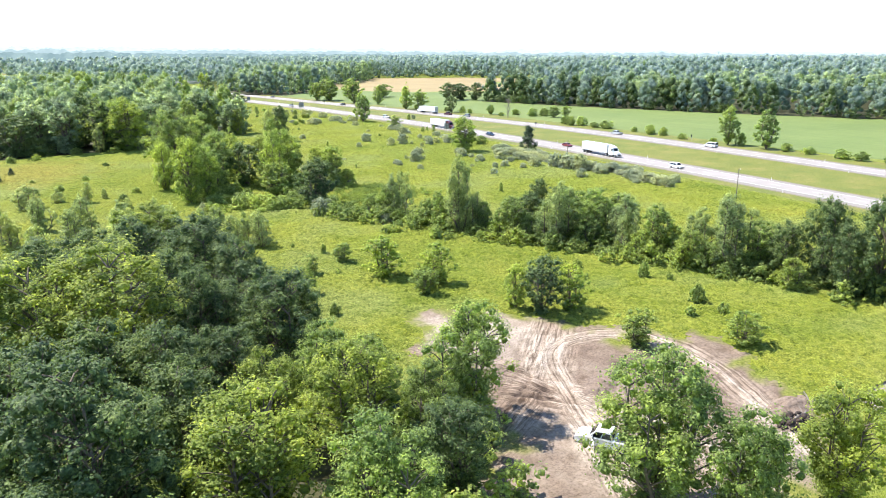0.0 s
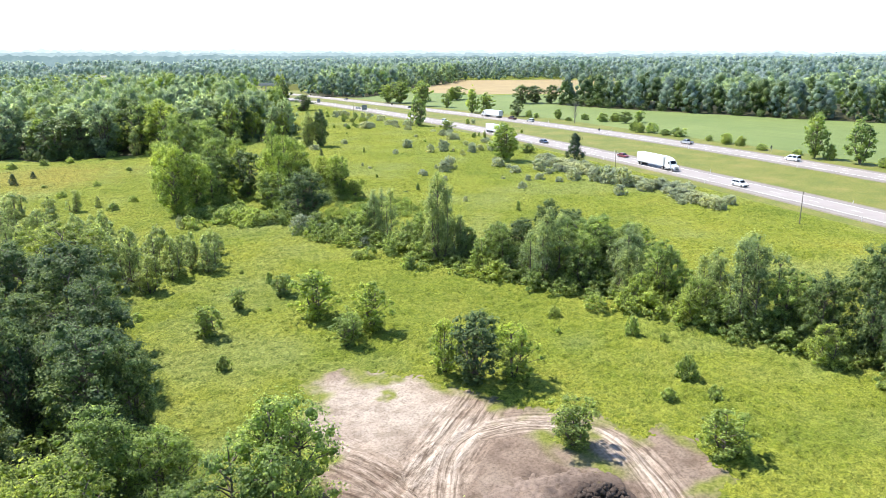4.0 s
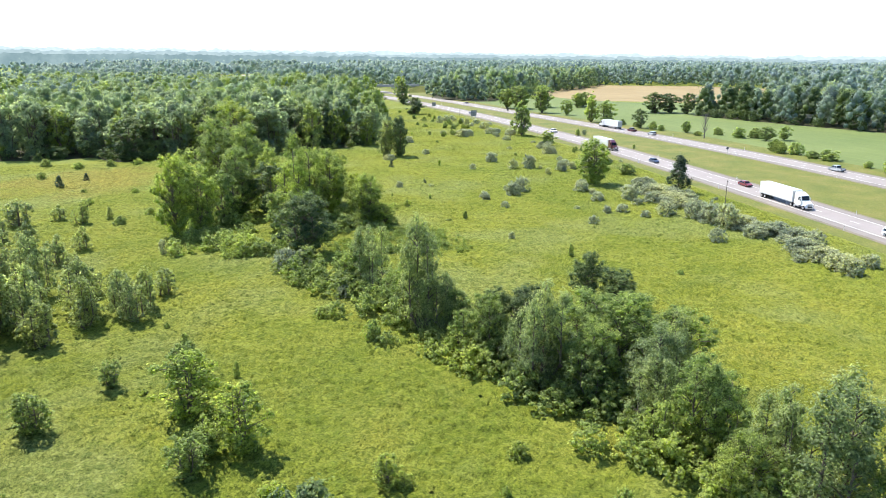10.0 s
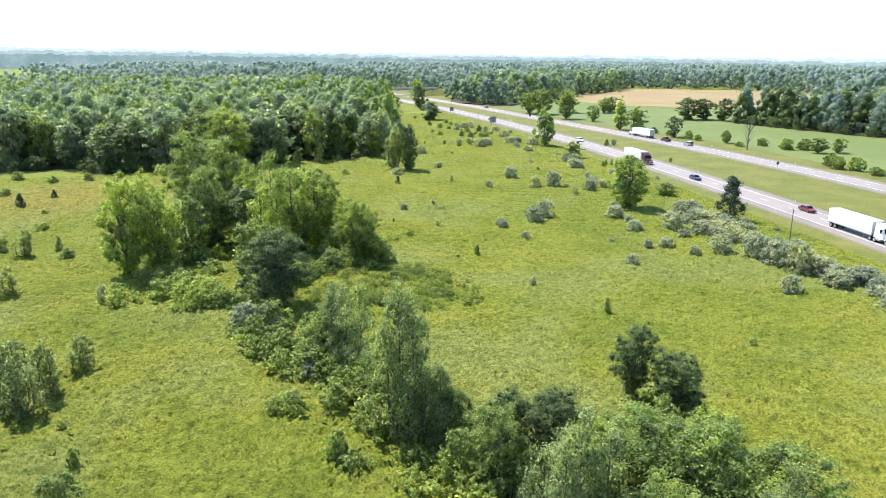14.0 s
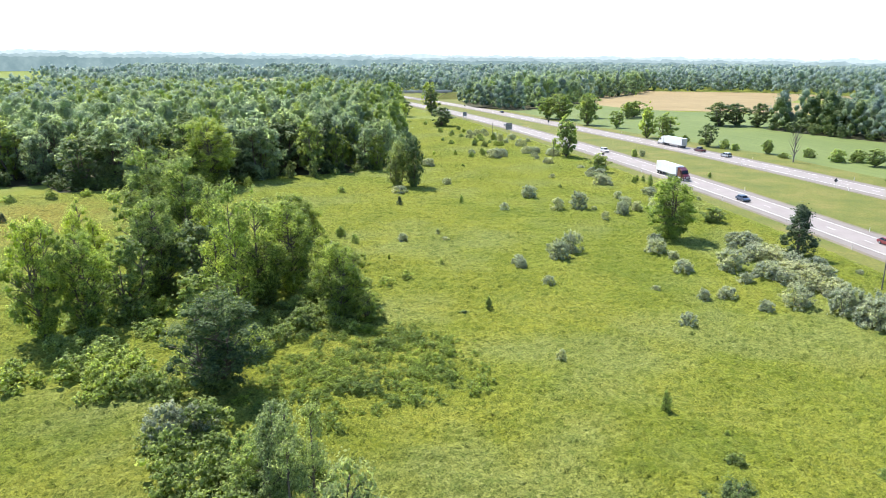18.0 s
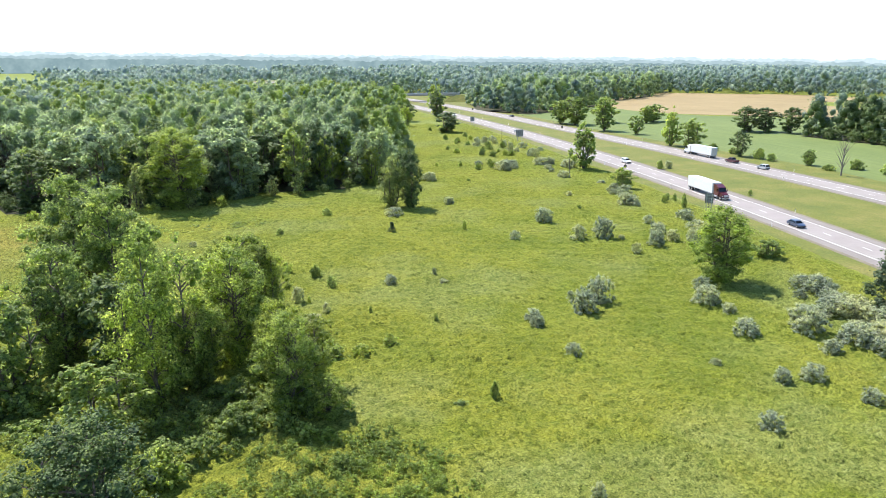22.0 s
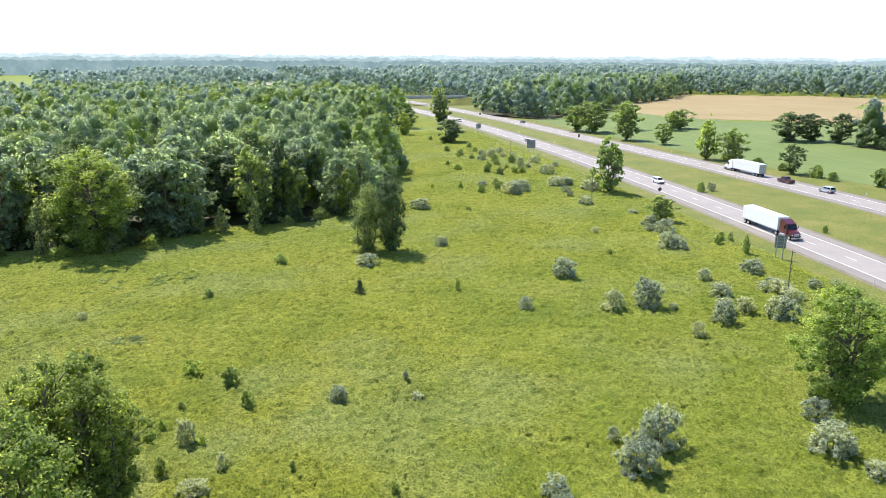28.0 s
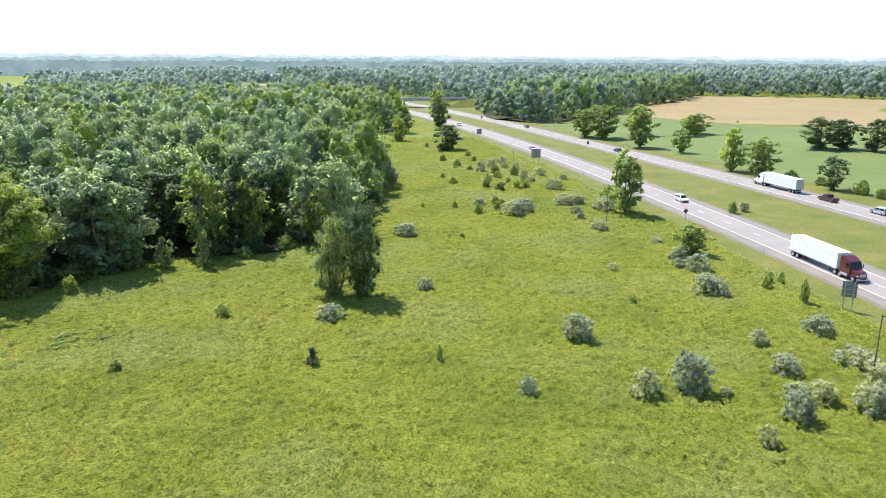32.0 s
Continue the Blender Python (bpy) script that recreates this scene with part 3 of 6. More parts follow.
stand("dark", "large", [(114.0, 117.5, 6.6, 6.0), (96.5, 109.0, 8.5, 6.0), (103.0, 104.0, 6.5, 6.5)], group=G2)
stand("olive", "bush", [(70.5, 151.5, 3.6, 4.6), (76.0, 133.5, 2.6, 3.4)], "silvery shrub at the edge of the hedgerow", "shrubs at the hedgerow")
# clump west of the meadow
G3 = "trees of the clump beside the hedgerow"
stand("aspen", "large", [(46.5, 182.5, 16.8, 8.5), (51.5, 184.5, 14.0, 7.5), (79.4, 197.0, 14.5, 9.4), (86.2, 181.6, 11.4, 7.6), (90.5, 180.0, 5.0, 4.6)], group=G3)
stand("poplar", "large", [(72.0, 188.0, 19.3, 11.0)], group=G3)
stand("bright", "large", [(79.3, 208.7, 13.7, 8.6), (82.6, 207.6, 12.6, 6.6), (76.0, 210.4, 12.5, 7.0), (85.0, 188.4, 10.5, 6.1), (88.6, 189.5, 8.5, 6.2), (76.3, 190.0, 11.0, 6.5)], group=G3)
stand("oak", "large", [(58.9, 198.0, 15.5, 9.5)], group=G3)
stand("dark", "middle", [(66.0, 195.0, 13.0, 9.0)], group=G3)
stand("oak", "large", [(52.5, 225.0, 20.0, 13.0), (61.0, 218.0, 19.0, 12.0)], group=G3)
stand("oak", "middle", [(56.0, 190.0, 12.0, 7.0), (68.0, 178.0, 9.0, 7.0)], group=G3)
stand("poplar", "large", [(46.0, 205.0, 15.0, 8.0), (66.0, 207.0, 16.0, 8.0)], group=G3)
stand("dark", "large", [(71.7, 161.0, 11.9, 9.4)], "dense dark round-crowned tree beside the hedgerow", G3)
# saplings
G4 = "saplings on the meadow"
stand("aspen", "young", [(56.2, 100.4, 7.4, 6.2), (61.8, 92.1, 7.0, 5.0), (64.7, 75.4, 7.0, 4.3), (70.9, 70.2, 7.2, 5.2)], "young leafy tree standing in the weeds", G4)
stand("dark", "young", [(66.6, 71.6, 8.6, 6.2)], "dense dark green young tree beside the bare soil", G4)
stand("oak", "young", [ (57.2, 88.7, 4.6, 3.6), (58.6, 92.0, 4.3, 3.2), (41.2, 100.5, 4.8, 4.5), (68.7, 55.5, 5.2, 4.7), (80.1, 47.7, 4.9, 4.8), (54.5, 112.4, 3.8, 3.6), (47.1, 109.2, 3.7, 2.5), (74.0, 82.9, 3.6, 2.6)], "young leafy tree standing in the weeds", G4)
stand("willow", "young", [(29.4, 131.0, 12.0, 8.4), (33.7, 128.3, 10.5, 6.4), (26.0, 129.5, 11.5, 7.5), (38.3, 135.5, 9.3, 6.7), (43.8, 133.9, 7.4, 4.2), (47.2, 135.6, 7.3, 4.8), (24.5, 199.2, 6.0, 5.1), (18.7, 204.0, 4.1, 4.6), (11.2, 200.2, 6.6, 8.0), (29.5, 202.8, 3.3, 2.7), (30.4, 146.2, 10.0, 5.2), (25.1, 157.5, 8.3, 5.6), (19.1, 162.8, 9.0, 6.5), (22, 140, 10, 7), (15, 150, 9, 7), (12, 172, 8, 7)], group="grey-green scrub trees west of the meadow", full=0.94)
stand("willow", "young", [(20, 131, 8.5, 7), (31, 138, 8, 6.5), (25, 148, 8.5, 6.5), (17, 158, 8, 7), (9, 143, 8.5, 7), (34, 152, 6, 5.5), (28, 165, 6, 5.5), (5, 160, 8, 7), (20, 176, 6.5, 6), (30, 175, 5, 5), (12, 186, 6, 6), (3, 180, 7, 7), (38, 145, 5, 4.5), (33, 133, 7, 5), (40, 130, 8, 6), (46, 131, 7, 5.5), (36, 124, 7, 6), (43, 139, 6, 5.5), (28, 122, 9, 7), (49, 142, 5, 5)], group="grey-green scrub trees west of the meadow", full=0.94)
stand("cedar", "young", [(7.5, 250, 4.0, 3.4), (12, 262, 2.6, 2.2)], "small dark conifer in the clearing west of the meadow", variants=2)
stand("scrub", "bush", [(33, 196, 2.2, 3.4), (38, 205, 2.0, 3.2), (21, 222, 2.0, 3.6), (30, 236, 1.8, 3.0), (-2, 268, 2.4, 3.6), (4, 288, 2.6, 4.2), (14, 290, 2.8, 4.4), (-8, 296, 3.0, 5.0), (22, 293, 2.6, 4.0), (40, 262, 1.8, 2.8), (16, 240, 1.4, 2.2)], group="shrubs west of the meadow")
# by the highway
stand("aspen", "large", [(157.0, 214.5, 12.9, 10.5)], "bushy upright green tree near the highway", "trees along the highway")
stand("oak", "middle", [(181.6, 340.0, 15.6, 9.5), (174.3, 226.4, 3.9, 5.1), (240.8, 505.4, 15.4, 17.0), (242.6, 467.1, 17.3, 12.4), (292.9, 512.0, 10.2, 14.6), (250.7, 446.0, 9.1, 8.0), (248.1, 387.1, 12.2, 10.9)], group="trees along the highway")
stand("dark", "middle", [(310.8, 442.9, 12.7, 15.0), (319.7, 440.4, 12.1, 14.0), (326.2, 430.7, 12.4, 12.2), (253.0, 358.7, 9.5, 7.2), (171.7, 576.7, 17.6, 11.0), (158.8, 476.1, 10.5, 12.8), (148.9, 554.1, 10.7, 10.3)], group="trees along the highway")
stand("poplar", "middle", [(244.0, 397.3, 16.6, 9.4), (126.0, 400.0, 16.9, 6.1), (142.1, 516.3, 12.5, 8.9), (173.9, 597.1, 24.0, 11.7)], group="trees along the highway")
stand("cedar", "young", [(173.4, 196.5, 10.4, 8.2), (106.3, 262.5, 2.6, 2.2)], variants=2)


stand("willow", "large", [(109.4, 289.5, 13.6, 8.2)], "silvery upright tree standing in front of the wood", "trees along the highway")
stand("dark", "large", [(114.2, 288.0, 14.8, 7.4)], "dark upright tree with several stems in front of the wood", "trees along the highway")
stand("bright", "middle", [(107.0, 322.0, 12.0, 6.5), (93.5, 322.0, 15.0, 6.0)], "yellow-green tree at the edge of the wood", "trees of the large wood")
stand("oak", "middle", [(178.6, 301.2, 6.5, 6.4), (261.9, 513.7, 15.0, 13.5), (235.0, 514.8, 13.1, 12.5), (284.0, 503.0, 10.0, 9.0)], group="trees along the highway")
stand("olive", "bush", [(160.7, 413.9, 4.3, 4.4), (166.1, 420.8, 4.0, 4.5), (169.0, 389.6, 5.0, 3.6), (177.8, 401.8, 3.1, 5.3), (174.7, 375.3, 3.8, 5.8), (153.7, 343.5, 4.1, 7.3), (170.6, 354.0, 3.1, 7.0), (177.9, 344.6, 3.3, 5.9), (174.8, 299.1, 2.7, 4.1), (174.2, 290.9, 3.4, 5.2), (169.3, 279.7, 3.6, 4.8)], group="shrubs scattered over the meadow")
stand("scrub", "bush", [(169.6, 403.8, 3.6, 3.6), (163.0, 400.0, 2.4, 3.4), (180.4, 279.6, 2.4, 1.7), (184.1, 281.2, 2.4, 1.5), (181.0, 352.0, 2.6, 4.4), (185.0, 362.0, 2.4, 4.0), (201.4, 381.8, 2.6, 2.9), (207.8, 335.8, 3.0, 3.1)], group="shrubs scattered over the meadow")


# ---- shrubs along lines ----
def along(kind, form, line, n, spread, h, w, group, seed, label=""):
    r = random.Random(seed)
    seg = [math.dist(a, b) for a, b in zip(line, line[1:])]
    for _ in range(n):
        d = r.uniform(0, sum(seg))
        for (a, b), l in zip(zip(line, line[1:]), seg):
            if d <= l:
                break
            d -= l
        q = min(1.0, d / l)
        s = r.uniform(0.65, 1.3)
        plant(kind, form, a[0] + (b[0] - a[0]) * q + r.gauss(0, spread), a[1] + (b[1] - a[1]) * q + r.gauss(0, spread), h * s, w * s * r.uniform(0.85, 1.2), label, group)


HEDGE = [(66, 152), (74, 140), (80, 128), (86, 112), (92, 100), (99, 86), (103, 74), (108, 60), (112, 48), (116, 34)]


def thicket(line, n, spread, h, w, seed, label, kind="scrub"):
    """Shrubs grown together along a line, too dense to count."""
    r = random.Random(seed)
    p = np.array(line, float)
    s = np.concatenate([[0], np.cumsum(np.linalg.norm(np.diff(p, axis=0), axis=1))])
    h0, w0 = FORMS["brush"][:2]
    vs, fs, base = [], [], 0
    for i in range(n):
        d = r.uniform(0, s[-1])
        x, y = np.interp(d, s, p[:, 0]) + r.gauss(0, spread), np.interp(d, s, p[:, 1]) + r.gauss(0, spread)
        k, a = r.uniform(0.6, 1.35), r.uniform(0, 6.28)
        sx, sz = k * w / w0 * r.uniform(0.85, 1.2), k * h / h0
        v, f = CROWNS[model(kind, "brush", i % 3)[1].name]
        vs.append(np.stack([(v[:, 0] * math.cos(a) - v[:, 1] * math.sin(a)) * sx + x, (v[:, 0] * math.sin(a) + v[:, 1] * math.cos(a)) * sx + y, v[:, 2] * sz], 1))
        fs.append(f + base)
        base += len(v)
    tagged(new("undergrowth", mesh_of("undergrowth", np.concatenate(vs), np.concatenate(fs), LEAF[kind])), label, "undergrowth", kind="stuff")


thicket(HEDGE, 120, 2.5, 3.3, 5.2, 3, "dense green undergrowth shrubs along the hedgerow")
thicket([(88, 103), (96, 108), (103, 110), (110, 116), (111, 106), (104, 100), (98, 98)], 60, 2.2, 2.8, 4.4, 21, "dense green undergrowth shrubs along the hedgerow")
thicket([(47, 172), (56, 167), (66, 165), (74, 170), (82, 178), (90, 182)], 46, 2.8, 3.0, 4.6, 4, "dense green undergrowth round the tree clump")
thicket([(77, 154), (79, 158), (84, 166), (90, 172), (97, 168), (97, 159), (89, 156), (84, 160), (90, 163)], 320, 3.4, 1.1, 2.2, 8, "low green thicket of tall weeds at the edge of the meadow", "weedy")
thicket([(49, 181), (58, 185), (69, 190), (74, 196), (63, 201), (54, 197), (52, 188)], 54, 3.2, 2.6, 4.2, 10, "dense green undergrowth among the trees of the clump")
thicket([(70, 182), (78, 181), (86, 187), (93, 198), (88, 196), (80, 188), (73, 187)], 70, 2.2, 2.0, 3.4, 12, "pale green brambles under the trees of the clump")
thicket([(52, 177), (58, 170), (61, 162), (66, 157)], 18, 2.4, 2.6, 4.2, 9, "dense green undergrowth round the tree clump")
thicket([(22, 40), (31, 48), (36, 56), (29, 60), (22, 66), (30, 74), (24, 86), (28, 100), (16, 104), (8, 92), (14, 78), (6, 64), (14, 54), (8, 42)], 170, 3.0, 3.4, 5.4, 16, "dense shaded undergrowth among the trees of the wood")
thicket([(62, 273), (70, 275), (78, 276), (74, 280)], 26, 1.6, 0.55, 3.0, 17, "low dark green weeds in the meadow")
thicket([(70, 247), (77, 250)], 12, 1.4, 0.5, 2.8, 18, "low dark green weeds in the meadow")
along("olive", "bush", [(168, 206), (166, 196), (165, 186), (163, 174), (163, 163), (164, 150), (164, 138), (162, 124)], 78, 2.4, 2.6, 4.2, "silvery shrubs beside the highway", 5)

along("scrub", "bush", [(150, 345), (162, 380), (160, 420), (152, 460), (146, 500)], 26, 7.0, 2.4, 3.0, "shrubs scattered over the far meadow", 14)
along("olive", "bush", [(172, 330), (176, 365), (174, 400), (168, 440)], 16, 4.0, 2.2, 3.4, "silvery shrubs beside the highway", 15)

# ---- woods ----
def inside(x, y, outline):
    hit = False
    for (x0, y0), (x1, y1) in zip(outline, outline[1:] + outline[:1]):
        if (y0 > y) != (y1 > y) and x < (x1 - x0) * (y - y0) / (y1 - y0) + x0:
            hit = not hit
    return hit


def wood_spots(outline, gap, seed, drop=0.0):
    r = random.Random(seed)
    xs, ys = [p[0] for p in outline], [p[1] for p in outline]
    y, row, spots = min(ys), 0, []
    while y < max(ys):
        x = min(xs) + (row % 2) * gap / 2
        while x < max(xs):
            px_, py_ = x + r.uniform(-0.45, 0.45) * gap, y + r.uniform(-0.45, 0.45) * gap
            if inside(px_, py_, outline) and r.random() >= drop:
                spots.append((px_, py_))
            x += gap
        y += gap * 0.87
        row += 1
    return spots


WOOD = [(-40, 322), (-22, 316), (3, 318), (12, 303), (40, 305), (64, 304), (76, 318), (88, 316), (102, 322), (112, 328), (122, 375), (128, 430), (120, 480), (108, 520), (60, 550), (20, 540), (-15, 470), (-60, 455), (-150, 450), (-150, 400), (-100, 380)]
r_wood = random.Random(11)
wood_all = wood_spots(WOOD, 8.6, 21)
for x, y in wood_all:
    if y < 342 and x > -45:
        plant(r_wood.choice(["oak", "copse", "copse", "copse", "dark", "copse", "copse"]), "middle", x, y, r_wood.uniform(14, 21.5), r_wood.uniform(9.0, 13.5), "", "trees of the large wood")


def in_grove(x, y):
    return y < 470 and x > -110




def woodland(name, outline, gap, leaves, size, hmin, hmax, seed, kinds, label, skip=None, drop=0.0, lobes=6, deep=0.46, short=0.70):
    """Woods too wide to count: crowns of several leafy lobes, one mesh for each kind of leaf."""
    r = np.random.default_rng(seed)
    spots = [p for p in wood_spots(outline, gap, seed, drop) if not (skip and skip(*p))]
    r.shuffle(spots)
    for k, kind in enumerate(kinds):
        mine = np.array(spots[k::len(kinds)])
        if not len(mine):
            continue
        n = len(mine)
        h = r.uniform(hmin, hmax, n) * np.where(r.uniform(0, 1, n) < 0.22, short, 1.0)
        w = gap * r.uniform(0.80, 1.45, n)
        foot = np.array([lift(x, y) for x, y in mine])
        level = np.arange(lobes)[None, :] / (lobes - 1)
        la = np.arange(lobes)[None, :] * 2.399 + r.uniform(0, 6.28, (n, 1)) + r.normal(0, 0.35, (n, lobes))
        lsize = w[:, None] * r.uniform(0.15, 0.24, (n, lobes)) * (1.1 - 0.3 * level)
        lu = 0.90 - deep * level + r.uniform(-0.05, 0.05, (n, lobes))
        lr = w[:, None] * 0.37 * np.sin(np.minimum(1.0, 1.25 * level + 0.02) * math.pi / 2) ** 0.8 * r.uniform(0.7, 1.15, (n, lobes))
        lc = np.stack([mine[:, 0, None] + lr * np.cos(la), mine[:, 1, None] + lr * np.sin(la), foot[:, None] + h[:, None] * lu], -1).reshape(-1, 3)
        v, f = leaf_masses(r, lc, lsize.ravel(), leaves * n, size, 1.12, 0.74, 0.0, 0.12, 0.5)
        tagged(new(name, mesh_of(name, v, f, LEAF[kind])), label, "woods", kind="stuff")


woodland("woods", WOOD, 9.8, 640, 0.52, 14, 22.5, 29, ["copse", "oak", "copse", "copse"], "large wood of mixed green broadleaf trees", lambda x, y: not in_grove(x, y) or (y < 342 and x > -45), lobes=15, deep=0.70)
woodland("woods", WOOD, 10.6, 190, 0.95, 14, 22.5, 31, ["copse", "oak", "copse", "copse"], "large wood of mixed green broadleaf trees", in_grove, lobes=11)
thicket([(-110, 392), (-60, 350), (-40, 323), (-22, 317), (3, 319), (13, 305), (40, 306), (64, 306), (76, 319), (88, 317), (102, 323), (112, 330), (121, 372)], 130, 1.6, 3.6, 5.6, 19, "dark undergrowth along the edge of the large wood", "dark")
WOOD_BACK = [(84, 590), (110, 570), (150, 560), (156, 610), (148, 650), (100, 670)]
WOOD_MID = [(212, 634), (224, 632), (238, 586), (256, 600), (275, 618), (318, 658), (330, 700), (393, 748), (427, 784), (500, 880), (420, 900), (300, 800), (225, 720)]
woodland("woods", WOOD_BACK, 10.6, 150, 1.05, 15, 22, 33, ["oak", "copse"], "small wood beside the highway", lobes=11, deep=0.80)
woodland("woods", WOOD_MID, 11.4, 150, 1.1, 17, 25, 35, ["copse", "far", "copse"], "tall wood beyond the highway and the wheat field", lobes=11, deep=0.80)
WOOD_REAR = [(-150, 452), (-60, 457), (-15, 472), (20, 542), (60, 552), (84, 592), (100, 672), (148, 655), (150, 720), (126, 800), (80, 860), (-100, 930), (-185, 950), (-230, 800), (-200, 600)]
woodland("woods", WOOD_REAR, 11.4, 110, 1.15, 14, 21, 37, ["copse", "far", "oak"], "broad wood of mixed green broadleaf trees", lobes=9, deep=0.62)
WOOD_NEAR = [(-8, 37), (6, 33), (20, 32), (31, 42), (39, 47), (40, 55), (34, 66), (34, 80), (33, 95), (30, 112), (22, 126), (8, 122), (-5, 108), (-10, 94), (-7, 76), (-11, 56)]
# dark sheets that paint shade into the gaps between the trees
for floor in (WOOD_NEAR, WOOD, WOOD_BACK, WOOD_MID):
    sheet("forest_floor", floor, 0.07, M_SHADED_LITTER, "leaf litter darkened to stand in for the shade under the trees", "forest floor")

# ---- shrubs on the meadow ----
stand("olive", "bush", [(149.9, 247.5, 5.0, 6.4), (144.0, 246.8, 3.6, 4.0), (142.4, 264.4, 3.9, 5.3), (152.9, 245.1, 1.5, 1.8), (131.1, 249.9, 2.3, 2.6), (124.6, 289.9, 2.4, 3.3), (125.4, 328.1, 3.3, 6.6), (151.5, 235.0, 2.3, 2.3), (157.4, 238.6, 3.9, 4.0), (162.8, 241.9, 2.9, 3.5), (165.3, 258.2, 2.3, 2.9), (163.3, 249.4, 2.7, 4.4), (175.8, 260.4, 2.8, 5.3), (173.2, 249.8, 2.4, 6.1), (166.4, 238.5, 3.8, 5.1), (180.6, 250.4, 2.0, 3.0), (185.1, 251.0, 1.3, 1.6), (133.0, 209.0, 4.6, 5.2), (129.2, 205.2, 4.1, 5.1), (129.0, 210.8, 1.9, 1.5), (120.4, 202.8, 2.3, 3.5), (102.0, 224.9, 2.1, 2.8), (110.0, 228.0, 1.8, 1.0)], group="shrubs scattered over the meadow")
stand("olive", "bush", [(110.8, 223.2, 1.2, 2.0), (86.5, 218.1, 3.2, 2.4), (90.8, 212.9, 1.9, 1.5), (88.9, 209.0, 1.7, 3.4), (64.6, 258.0, 1.6, 2.1), (151.7, 211.2, 2.6, 3.5), (148.9, 205.0, 3.4, 5.2), (150.0, 200.4, 2.0, 3.1), (159.4, 294.0, 1.7, 2.6), (170.9, 279.3, 3.0, 5.4), (173.5, 299.4, 1.3, 2.2), (171.0, 277.1, 1.8, 3.0), (147.9, 356.2, 2.2, 3.1), (155.9, 347.6, 3.7, 4.7), (158.3, 345.2, 2.8, 3.3), (168.4, 335.8, 1.9, 2.4), (173.9, 353.2, 3.1, 4.4), (178.8, 347.1, 2.9, 6.9), (176.1, 311.3, 1.4, 3.6), (211.5, 336.8, 2.7, 3.2), (173.1, 245.5, 2.3, 4.0), (172.4, 294.0, 1.9, 3.3), (159.7, 242.1, 3.0, 3.8)], group="shrubs scattered over the meadow")
stand("olive", "bush", [(121.9, 190.6, 1.9, 2.6), (120.3, 200.7, 2.1, 2.4), (113.1, 160.8, 2.0, 1.7), (108.4, 278.9, 2.5, 5.0), (147.5, 192.3, 2.7, 4.7), (156.4, 191.6, 4.4, 6.9), (169.1, 206.5, 3.1, 6.5), (168.1, 197.3, 2.9, 7.4), (165.4, 185.8, 3.2, 9.2), (155.0, 172.2, 3.8, 5.6), (159.8, 167.7, 4.8, 6.1), (160.3, 162.4, 5.4, 6.9), (160.8, 157.5, 5.6, 5.8), (146.9, 177.9, 2.3, 3.6), (143.1, 178.1, 2.2, 2.8), (154.6, 184.5, 2.1, 3.3), (149.4, 171.4, 2.1, 3.0), (169.4, 184.9, 1.6, 4.7), (135.0, 168.6, 2.3, 2.7), (138.1, 184.0, 1.2, 1.8), (177.2, 185.0, 1.1, 1.9), (151.9, 148.1, 3.1, 3.9), (159.0, 352.6, 2.8, 5.8)], group="shrubs scattered over the meadow")
stand("olive", "bush", [(148.6, 358.9, 1.9, 3.8), (45.4, 168.1, 3.1, 1.9)], group="shrubs scattered over the meadow")
stand("scrub", "bush", [(122.4, 260.5, 2.6, 1.3), (89.4, 231.2, 2.7, 2.6), (92.0, 225.0, 2.3, 1.9), (84.3, 234.8, 2.3, 2.7), (85.2, 212.8, 2.2, 1.7), (84.7, 225.9, 1.2, 1.1), (83.7, 221.1, 1.7, 0.9), (88.2, 217.5, 1.5, 0.9), (97.4, 211.0, 1.5, 0.8), (106.5, 205.8, 1.7, 1.1), (81.8, 265.1, 1.7, 2.2), (68.7, 240.8, 2.3, 2.5), (155.7, 276.8, 1.5, 1.6), (181.8, 271.8, 4.2, 1.7), (182.2, 281.6, 2.4, 1.8), (209.0, 285.1, 1.8, 1.4), (92.6, 282.9, 2.2, 3.3), (132.9, 357.6, 1.7, 1.7), (141.2, 355.7, 2.2, 1.7), (137.1, 323.3, 1.5, 1.7), (119.5, 146.1, 2.7, 1.3), (99.0, 198.5, 1.8, 2.7), (108.9, 180.8, 2.4, 1.3)], group="shrubs scattered over the meadow")
stand("scrub", "bush", [(123.0, 140.1, 1.0, 0.8), (120.9, 135.5, 1.3, 2.6), (132.6, 130.7, 1.3, 1.7), (104.9, 179.7, 0.9, 2.3), (41.5, 88.8, 2.3, 2.2), (77.7, 115.9, 3.0, 3.2), (73.3, 128.2, 1.4, 3.1), (75.6, 82.5, 1.8, 2.2), (86.6, 84.4, 1.9, 2.4), (91.9, 74.1, 2.9, 2.2), (33.0, 112.3, 1.5, 2.8), (50.9, 106.5, 1.1, 1.5), (60.7, 108.8, 2.3, 0.9), (83.6, 79.2, 1.2, 1.1), (93.8, 70.1, 1.7, 1.6), (54.0, 119.3, 2.3, 1.5), (50.9, 126.9, 1.3, 1.2), (88.7, 61.1, 3.3, 3.3), (72.0, 126.4, 1.7, 3.2), (87.6, 55.8, 2.1, 2.1), (83.2, 58.3, 1.8, 2.1)], group="shrubs scattered over the meadow")
stand("olive", "bush", [(67.8, 150.3, 4.4, 5.3)], "pale silver shrub at the end of the hedgerow")
